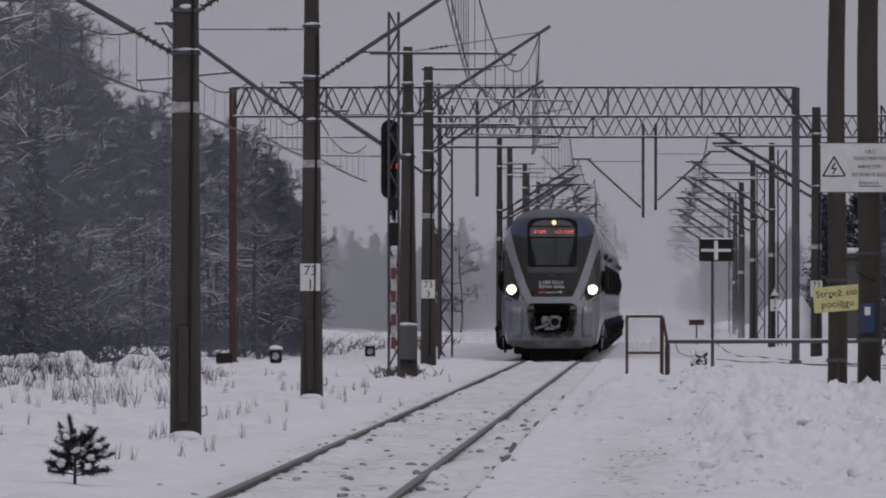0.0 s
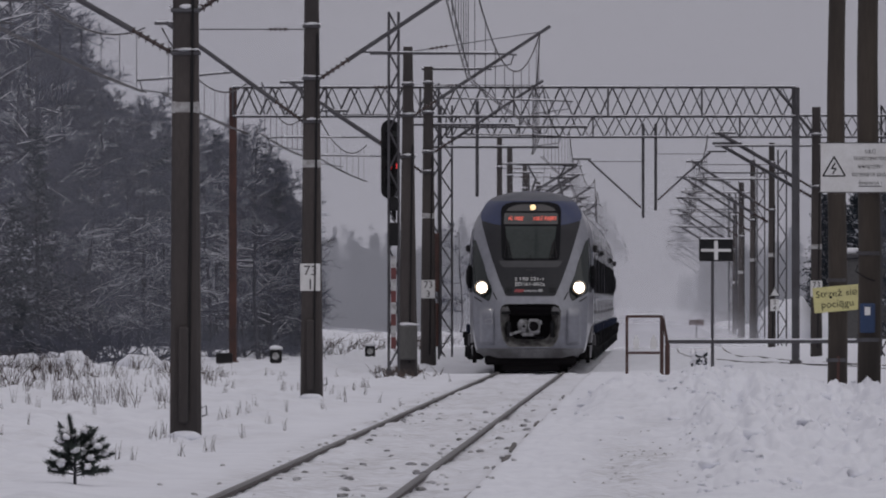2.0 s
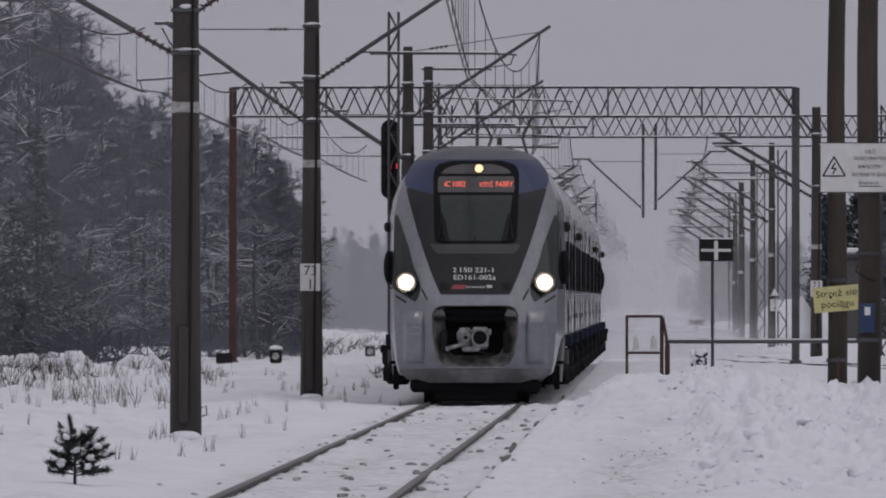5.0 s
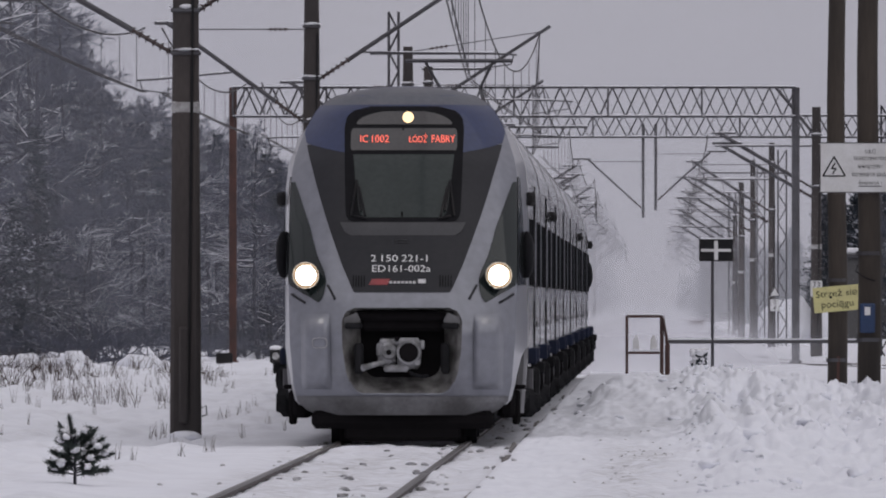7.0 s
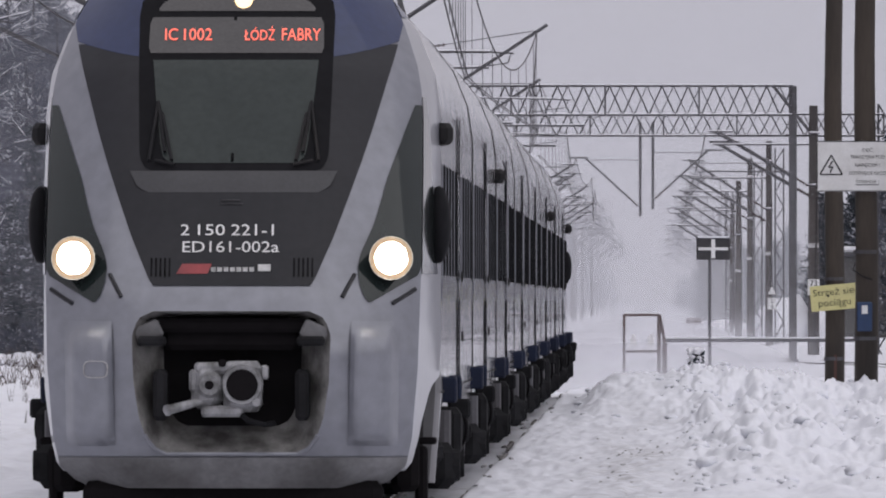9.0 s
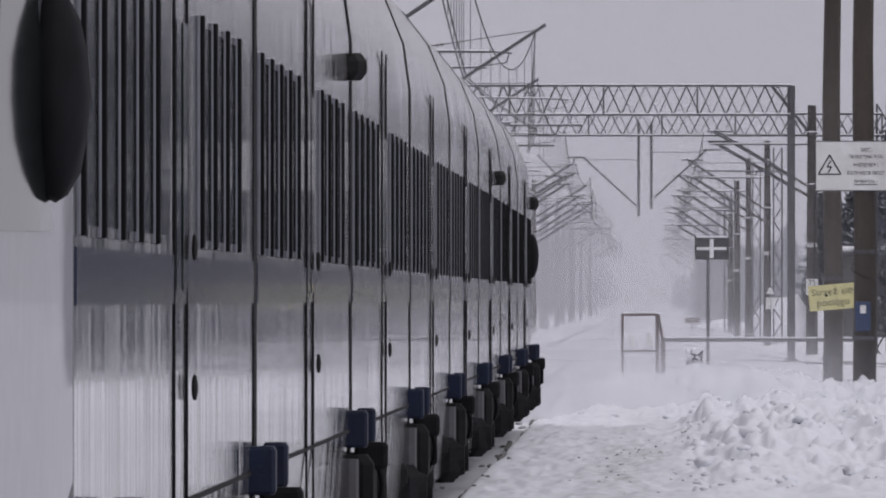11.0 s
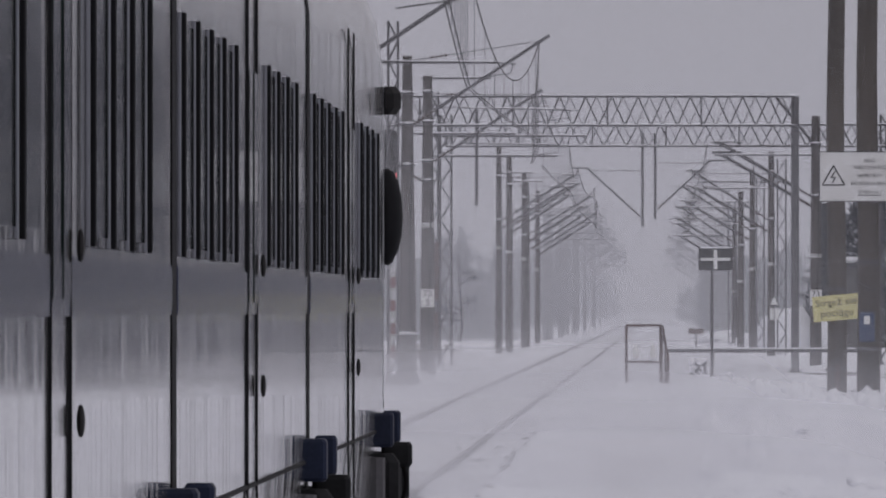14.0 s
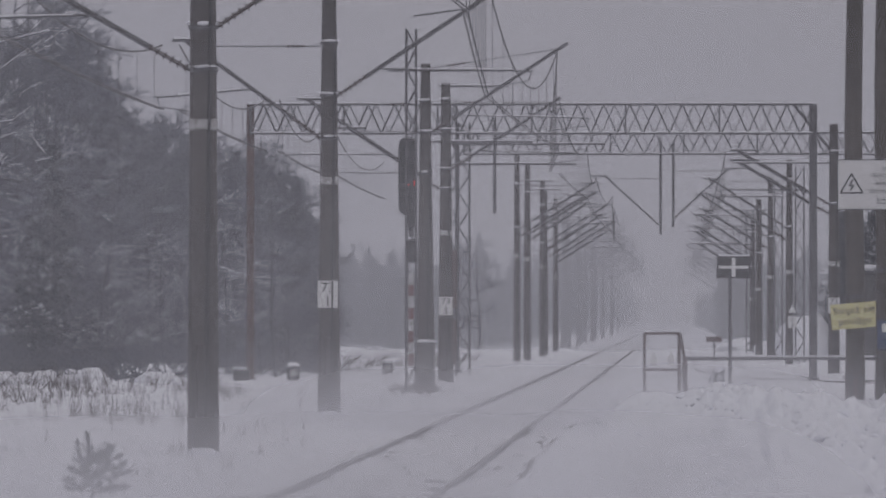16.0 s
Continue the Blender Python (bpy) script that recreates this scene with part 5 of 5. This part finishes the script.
notice = thing("high_voltage_notice", "white enamel warning board with black Polish lettering", "sign", (6.10, 240.02, 3.743))
nb = part("board", Shape().box((0, -.2, 0), (1.24, 0.03, 0.79), 0.006), WHITE, notice, "white enamel board")
part("rim", Shape().box((0, -.216, .387), (1.24, .008, .014)).box((0, -.216, -.387), (1.24, .008, .014)).box((-.613, -.214, 0), (.014, .008, .73)).box((.613, -.214, 0), (.014, .008, .73)), BLACK, nb, "thin black rim")
s = Shape()
tri = [Vector((-.57, -.216, -.13)), Vector((-.22, -.216, -.13)), Vector((-.395, -.216, .17))]
for a, b in zip(tri, tri[1:] + tri[:1]):
    s.tube(a, b, 0.012, n=5)
for a, b in (((-.375, .08), (-.435, -.02)), ((-.435, -.02), (-.365, -.01)), ((-.365, -.01), (-.415, -.10))):
    s.tube((a[0], -.216, a[1]), (b[0], -.216, b[1]), 0.011, n=5)
part("lightning_triangle", s, BLACK, nb, "black lightning triangle")
for i, (t, w) in enumerate((("SIEĆ", .16), ("TRAKCYJNA POD", .50), ("NAPIĘCIEM !", .36), ("DOTKNIĘCIE GROZI", .54), ("ŚMIERCIĄ !", .34))):
    text_on(nb, t, 0.074, w * 1.06, (.17, -.219, .26 - i * .125))
part("underline", Shape().box((.17, -.219, -.29), (.36, .004, .012)), BLACK, nb)

caution = thing("yellow_warning_sign", "faded yellow metal sign with black Polish lettering, tilted", "sign", (5.98, 259.99, 1.70))
cb = part("panel", Shape().box((0, -.17, 0), (0.80, 0.022, 0.43), 0.004), YELLOW, caution, "faded yellow panel")
cb.rotation_euler = (0, radians(-5), 0)
text_on(cb, "Strzeż się", 0.15, 0.70, (.0, -.184, .085))
text_on(cb, "pociągu", 0.15, 0.54, (.0, -.184, -.105))
part("hole", Shape().tube((-.1, -.176, .03), (-.1, -.184, .03), .022, .022, 10), BLACK, cb)

# dwarf signals beyond the siding
for x, y, w in ((-6.62, 384, .3), (-5.55, 452, .3)):
    d = thing("dwarf_signal", "low black dwarf signal capped with snow", "railway signal", (x, y, on_snow(x, y)), group="dwarf signals")
    part("case", Shape().box((0, 0, .2), (w, .25, .36), 0.05), BLACK, d, "black case")
    part("face", Shape().tube((0, -.125, .2), (0, -.14, .2), .09, .09, 14), BAND, d, "pale disc")
    part("snow_cap", Shape().blob((0, 0, .4), (.17, .14, .07), 6, .1, 9, 5), CAP, d, "cap of snow", smooth=True)
base = thing("cable_box", "dark cable box at the foot of the rusty column", "box", (-8.05, 389, on_snow(-8, 389)))
part("case", Shape().box((0, 0, .12), (.42, .3, .28), .03), BLACK, base)
shr = thing("snowy_shrub", "small dark shrub half covered with snow", "shrub", (3.58, 233, on_snow(3.58, 233)))
s, t = Shape(), Shape()
rnd = random.Random(8)
for i in range(56):
    a = rnd.uniform(0, 6.28)
    e = Vector((math.cos(a) * rnd.uniform(.03, .13), math.sin(a) * .12, rnd.uniform(.05, .27)))
    s.tube((0, 0, 0), e, .008, .004, 4)
    (t if rnd.random() < .5 or e.z > .22 else s).blob(e, (.042, .042, .034), i, .4, 6, 4)
part("foliage", s, NEEDLE, shr, kind="stuff")
part("snow", t, CAP, shr, "snow on the twigs")
hut = thing("far_sign", "small rust-brown board on a post far down the line", "railway sign", (4.3, 560, 0))
part("board", Shape().box((0, 0, .86), (.56, .03, .2), .01), RUST, hut)
part("post", Shape().tube((0, 0, -.2), (0, 0, .8), .03), STEEL, hut)
shed = thing("shed", "low plastered shed with a snowy flat roof", "shed", (12.0, 640, 0))
part("wall", Shape().box((0, 0, 1.6), (3.0, 5, 3.6), .03), WALLP, shed)
part("roof", Shape().box((0, 0, 3.5), (3.3, 5.4, .2), .04), STEEL, shed)
part("snow_on_roof", Shape().box((0, 0, 3.72), (3.2, 5.3, .24), .1), CAP, shed, "thick snow on the roof")


# ---- plants ----
def young_pine(at, h):
    p = thing("young_pine", "small dark young pine with snow on its needles", "young tree", at)
    rnd = random.Random(21)
    w, n, sn = Shape(), Shape(), Shape()
    w.tube((0, 0, -.05), (0.0, 0, h * .8), .016, .008)

    def brush(a, b, r):
        a, b = Vector(a), Vector(b)
        w.tube(a, b, .008, .005, 5)
        d = (b - a).normalized()
        for i in range(300):
            q = a.lerp(b, 0.35 + 0.65 * rnd.random())
            o = Vector((rnd.gauss(0, 1), rnd.gauss(0, 1), rnd.gauss(0, 1))).normalized()
            e = q + (o + d * .7).normalized() * r * rnd.uniform(.6, 1.1)
            side = d.cross(o).normalized() * .007
            n.add([q - side, q + side, e], [(0, 1, 2)])
    for i in range(24):
        z = h * (.12 + .44 * i / 24)
        a = i * 2.4 + rnd.uniform(-.5, .5)
        l = h * (.48 - .16 * i / 24) * rnd.uniform(.55, 1.3)
        tip = (math.cos(a) * l, math.sin(a) * l * .7, z + l * (rnd.uniform(-.1, .35) + .75 * i / 24))
        brush((0, 0, z), tip, .07)
        if i % 3:
            q = rnd.uniform(.45, .85)
            sn.blob((tip[0] * q, tip[1] * q - .06, z + (tip[2] - z) * q + .03), (.04, .04, .026), i, .5, 8, 6)
    brush((0, 0, h * .55), (-.05, 0, h * .94), .06)
    brush((-.02, 0, h * .5), (-.14, 0, h * .84), .06)
    brush((.03, 0, h * .3), (.3, 0, h * .55), .05)
    part("stem", w, BARK, p)
    part("needles", n, PINE, p, "dark green needles")
    part("snow", sn, CAP, p, "lumps of snow", smooth=True, kind="stuff")


young_pine((-2.28, 138.6, on_snow(-2.28, 138.6)), .64)


def bare_tree(seed, h, spread_k=1.0, snowy=0.22):
    """A leafless tree: tapered trunk, limbs, many fine twigs, and twigs lined with snow."""
    rnd = random.Random(seed)
    t, w, f = Shape(), Shape(), Shape()
    p = Vector((0, 0, -.3))
    pts = [p]
    for i in range(7):
        p = p + Vector((rnd.gauss(0, .12), rnd.gauss(0, .12), (h + .3) / 7))
        pts.append(p)
    r0 = h * .011
    t.path(pts, [r0 * (1 - i / 7.6) for i in range(8)], 6)

    def grow(a, d, l, r, level, snowy):
        b = a + d * l
        mid = a.lerp(b, .5) + Vector((rnd.gauss(0, 1), rnd.gauss(0, 1), rnd.gauss(0, 1))) * l * .06
        s = t if level == 0 else w
        s.tube(a, mid, r, r * .75, 4 if level == 0 else 3, False)
        s.tube(mid, b, r * .75, r * .45, 4 if level == 0 else 3, False)
        if level < 3 and (snowy or rnd.random() < .03):
            up = Vector((0, -.004, r * .8))
            f.tube(a + up, mid + up, r * .75, r * .6, 3, False)
            f.tube(mid + up, b + up, r * .6, r * .4, 3, False)
        if level >= 3:
            return
        for k in range((6, 5, 5)[level]):
            q = rnd.uniform(.3, 1)
            e = (d + Vector((rnd.gauss(0, .55), rnd.gauss(0, .55), rnd.gauss(.12 if level else .0, .4)))).normalized()
            grow(a.lerp(b, q), e, l * rnd.uniform(.38, .62), max(.010, r * .5), level + 1, snowy)
    for i in range(22):
        q = rnd.uniform(.06, .98)
        k = q * 7
        a = pts[int(k)].lerp(pts[min(7, int(k) + 1)], k % 1)
        an = rnd.uniform(0, 6.28)
        up = rnd.uniform(-.05, .75)
        grow(a, Vector((math.cos(an), math.sin(an), up)).normalized(), h * rnd.uniform(.13, .24) * (1.2 - .6 * q) * spread_k, r0 * (.42 - .25 * q), 0, rnd.random() < snowy and q < .8)
    return t, w, f


def conifer(seed, h):
    """A spruce or pine: drooping boughs with dark needles, snow lying on them."""
    rnd = random.Random(seed)
    t, n, f = Shape(), Shape(), Shape()
    t.tube((0, 0, -.3), (0, 0, h), h * .014, .02, 7)
    z = h * .06
    while z < h * .985:
        l = h * .20 * (1 - z / h) ** .8 + .15
        for k in range(7):
            a = rnd.uniform(0, 6.28)
            ll = l * rnd.uniform(.5, 1.2)
            d = Vector((math.cos(a), math.sin(a), rnd.uniform(-.35, .12)))
            b = Vector((0, 0, z)) + d * ll
            t.tube((0, 0, z), b, .022, .01, 3, False)
            snowy = rnd.random() < .3
            for j in range(26):
                q = Vector((0, 0, z)).lerp(b, rnd.uniform(.15, 1.0))
                s = rnd.uniform(.07, .17) * (.7 + ll * .2)
                c = q + Vector((rnd.gauss(0, s * .9), rnd.gauss(0, s * .9), rnd.gauss(-.06, s * .6)))
                u = Vector((rnd.gauss(0, 1), rnd.gauss(0, 1), rnd.gauss(-.3, .5))).normalized()
                v = u.cross(Vector((rnd.gauss(0, 1), rnd.gauss(0, 1), 1)).normalized()).normalized()
                (f if snowy and rnd.random() < .4 else n).add([c - u * s, c + v * s * .35, c + u * s, c - v * s * .3 - Vector((0, 0, s * .2))], [(0, 1, 2), (0, 2, 3)])
        z += h * .026
    return t, n, f


def plant(shapes, name, label, stuff, snow):
    t, n, f = shapes
    o = thing(name, label, "tree", group="trees of the forest edge")
    part("trunk", t, BARK, o)
    part("crown", n, stuff, o, "dense winter crown", kind="stuff")
    part("snow_on_boughs", f, snow, o, "snow lying on the boughs", kind="stuff")
    return o


HEIGHTS = (11, 9, 13, 6.5, 10, 13, 7, 6)
kinds = [plant(bare_tree(i + 1, HEIGHTS[i], (1, 1.1, .9, 1.3)[i]), "bare_tree", "leafless dark tree with snow-lined branches", TWIG, CAP) for i in range(4)]
kinds += [plant(conifer(i + 5, HEIGHTS[i + 4]), "conifer", "dark conifer dusted with snow", NEEDLE, FROST) for i in range(3)]
kinds.append(plant(bare_tree(31, 6, 1.35, .8), "bare_tree", "low leafless tree, its drooping branches lined with snow", TWIG, CAP))
used = set()
rnd = random.Random(77)


def put(k, x, y, h):
    """A tree of kind k, h metres high."""
    s = h / HEIGHTS[k]
    at = pose(x, y, on_snow(x, y), 0, 0, rnd.uniform(0, 360))
    if k not in used:
        o = kinds[k]
        o.matrix_basis = at
        used.add(k)
    else:
        o = copy_thing(kinds[k], at)
    o.scale = (s, s, s * rnd.uniform(.92, 1.08))


# the forest edge left of the line, receding towards the far bend
tops = curve((400, 13.0), (428, 11.0), (448, 9.2), (466, 7.6), (482, 8.2), (520, 8.9), (560, 9.0), (600, 8.4), (640, 7.4))
for row in range(4):
    n = (24, 20, 16, 12)[row]
    for i in range(n):
        q = (i + rnd.random() * .9) / n
        y = 405 + q * 225 + row * 9
        x = -14.2 + (y - 405) * 0.0145 - row * 1.9 + rnd.uniform(-.7, .7)
        if x > 3 - .0243 * y:
            continue
        h = tops(y - row * 6) * rnd.uniform(.74, 1.02) * (0.72 if row == 0 else 1)
        put(rnd.choice((0, 1, 2, 0, 2)) if y < 452 else rnd.choice((0, 1, 2, 3, 3, 4, 6)) if row < 2 else rnd.choice((0, 2, 4, 5, 5, 6)), x, y, h)
put(4, -13.4, 404.0, 6.6)
put(6, -13.9, 402.5, 4.6)
for i in range(34):
    y = rnd.uniform(404, 440) if i < 20 else rnd.uniform(440, 560)
    put(7, (-14.6 + rnd.random() * 3.0) * y / 410 if i < 20 else 3 - rnd.uniform(.0275, .0245) * y, y, rnd.uniform(3.5, 6.0) if i < 20 else rnd.uniform(3.5, 5.2))
# the dense dark belt behind the first stems, its crest falling away towards the bend
crest = curve((-0.0432, 10.2), (-0.0395, 9.1), (-0.0375, 8.0), (-0.0362, 7.4), (-0.0352, 6.3), (-0.0340, 6.6), (-0.0320, 6.5), (-0.0276, 6.2), (-0.0247, 5.5), (-0.0232, 4.8))
for i in range(110):
    b = rnd.uniform(-0.0432, -0.0245)
    y = rnd.uniform(415, 520)
    h = (1.7 + (crest(b) - 1.7) * y / 410) * rnd.uniform(0.82, 1.04)
    put(rnd.choice((0, 1, 2, 2)) if b < -0.0365 else rnd.choice((0, 2, 2, 5)), 3 + b * y, y, h)
# far woods across the bend and on both sides of the vanishing line
for i in range(80):
    y = rnd.uniform(770, 930)
    px = rnd.uniform(-0.0240, -0.0098)
    put(rnd.choice((4, 5, 5, 6, 0, 2)), 3 + px * y, y, rnd.uniform(3.6, 5.6))
for i in range(24):
    y = 760 + i * 30
    put(rnd.choice((0, 1, 2, 5)), -6.4 - rnd.uniform(0, 3), y, rnd.uniform(4.0, 7.0))
for i in range(60):
    y = rnd.uniform(850, 1390)
    w = rnd.random() ** 1.4 * 5 * y / 900
    put(rnd.choice((4, 5, 5, 6)), 6.3 + w, y, rnd.uniform(3.7, 5.0) + w * .3)
for i in range(34):
    y = 1250 + i * 50
    put(rnd.choice((0, 1, 2, 5)), -5.0 - rnd.uniform(0, 4), y, rnd.uniform(6.5, 8.5))
    put(rnd.choice((4, 5, 2)), 6.2 + rnd.uniform(0, 4), y, rnd.uniform(4.4, 5.8))
for i in range(26):
    y = rnd.uniform(650, 755)
    put(rnd.choice((4, 5, 6)), 3 + rnd.uniform(.0104, .0150) * y, y, rnd.uniform(4.8, 7.0))
# woods along the far side of the siding
for i in range(64):
    y = rnd.uniform(350, 700)
    put(rnd.choice((0, 2, 1, 2, 5)), max(12.6, 3 + .0145 * y) + rnd.uniform(0, 9), y, rnd.uniform(8, 11))

for i in range(46):
    y = rnd.uniform(266, 430)
    put(rnd.choice((0, 3, 1, 2)), 3.0 + .0262 * (y - 40) + rnd.random() ** 1.6 * 6, y, rnd.uniform(6, 9))

for i in range(26):
    y = rnd.uniform(226, 275)
    put(rnd.choice((0, 3, 1, 7)), 8.9 + rnd.uniform(0, 6), y, rnd.uniform(4, 6.5))

# dead grass and brush along the verge
s, t = Shape(), Shape()
spots = [(rnd.uniform(262, 400), -8.0 - rnd.random() * 6.0) for i in range(34)]
for i in range(170):
    c = rnd.choice(spots)
    y, x = c[0] + rnd.gauss(0, 3), c[1] + rnd.gauss(0, .45)
    h = rnd.uniform(.15, .6)
    z = on_snow(x, y)
    for j in range(5):
        e = Vector((x + rnd.gauss(0, .14), y + rnd.gauss(0, .3), z + h * rnd.uniform(.5, 1)))
        s.tube((x + rnd.gauss(0, .05), y, z - .02), e, .008, .003, 3, False)
for i in range(90):
    y = rnd.uniform(150, 330)
    x = rnd.choice((-2.2, -2.9, -4.0, -5.5, -7)) + rnd.gauss(0, .6)
    z = on_snow(x, y)
    for j in range(6):
        s.tube((x + rnd.gauss(0, .03), y, z - .02), (x + rnd.gauss(0, .025), y, z + rnd.uniform(.05, .2)), .003, .0015, 3, False)
for i in range(260):
    y = rnd.uniform(235, 345)
    x = rnd.uniform(-8.6, -4.9) * y / 262
    if float(vnoise(np.array([x * .9]), np.array([y * .06]), 31)[0]) < 0.0:
        continue
    z = on_snow(x, y)
    for j in range(4):
        s.tube((x + rnd.gauss(0, .05), y, z - .02), (x + rnd.gauss(0, .06), y, z + rnd.uniform(.08, .34)), .004, .002, 3, False)
for i in range(50):
    y = rnd.uniform(455, 600)
    x = rnd.choice((-8.6, -7.4, -6.0, -5.2)) + rnd.gauss(0, .5)
    z = on_snow(x, y)
    for j in range(7):
        s.tube((x + rnd.gauss(0, .1), y, z - .02), (x + rnd.gauss(0, .22), y, z + rnd.uniform(.15, .45)), .010, .005, 3, False)
for i in range(60):
    y = rnd.uniform(325, 350)
    x = -2.7 + rnd.gauss(0, .28)
    z = on_snow(x, y)
    for j in range(5):
        s.tube((x, y, z - .02), (x + rnd.gauss(0, .12), y, z + rnd.uniform(.04, .2)), .008, .004, 3, False)
tagged(part("dead_grass", s, GRASS), "brown dead grass stalks poking through the snow", "dead grass", kind="stuff")
s = Shape()
for i in range(620):
    y = rnd.uniform(385, 450)
    x = -9.6 - rnd.random() * 5.5
    z = on_snow(x, y)
    a = rnd.uniform(0, 3.14)
    l = rnd.uniform(.5, 1.7)
    b = Vector((x + math.cos(a) * l, y, z + math.sin(a) * l * .75))
    s.tube((x, y, z), b, .018, .008, 4, False)
    for j in range(4):
        q = Vector((x, y, z)).lerp(b, rnd.uniform(.4, 1))
        s.tube(q, q + Vector((rnd.gauss(0, .3), 0, rnd.uniform(0, .4))), .009, .005, 3, False)
tagged(part("brushwood", s, TWIG), "tangle of frosted brushwood at the forest edge", "brushwood", kind="stuff")
s = Shape()
for i in range(80):
    x, y = rnd.uniform(-14.5, -9.4), rnd.uniform(375, 440)
    s.blob((x, y, on_snow(x, y) + .02), (rnd.uniform(.2, .5), .6, rnd.uniform(.1, .34)), i, .35, 9, 6)
for x, y, w, h in ((8.3, 640, 1.3, 1.7), (9.6, 650, 1.2, 1.2), (6.1, 720, 1.3, 0.7), (7.3, 700, 0.9, 0.6)):
    s.blob((x, y, 0), (w, 3, h), int(y), .18, 14, 8)
tagged(part("snow_mounds", s, SNOW, smooth=True), "snow-covered mounds before the trees", "snow mounds", kind="stuff")


# ---- airborne snow powder, and haze painted on flat sheets ----
def sheet(x, z, cols=1):
    return Shape().add([(-x, 0, -1), (x, 0, -1), (x, 0, z), (-x, 0, z)], [(0, 1, 2, 3)])


# flat see-through sheets, their pale colour laid as haze over what stands behind
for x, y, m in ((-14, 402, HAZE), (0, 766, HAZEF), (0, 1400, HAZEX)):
    o = tagged(part("winter_haze", sheet(90, 30), m), "flat pale sheet painted as thin winter haze", "haze", kind="stuff")
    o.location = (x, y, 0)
powder = []
for k in range(4):
    o = tagged(part("powder_cloud", sheet(12, 9), DUSTS[k]), "drifting snow powder whirled up behind the train", "snow powder", kind="stuff")
    powder.append(o)


# ---- what moves ----
def train_y(t):
    return 423.9 - 35.07 * t


def motions():
    walk(train, [(t, pose(0, train_y(t), 0)) for t in (0, 4, 8, 12, 16)])
    for k, o in enumerate(powder):
        lag = TOTAL + (12, 50, 110, 210)[k]
        walk(o, [(t, pose((0.6, 1.5, 0.2, 1.0)[k], train_y(t) + lag, 0)) for t in (0, 4, 8, 12, 16)])


motions()
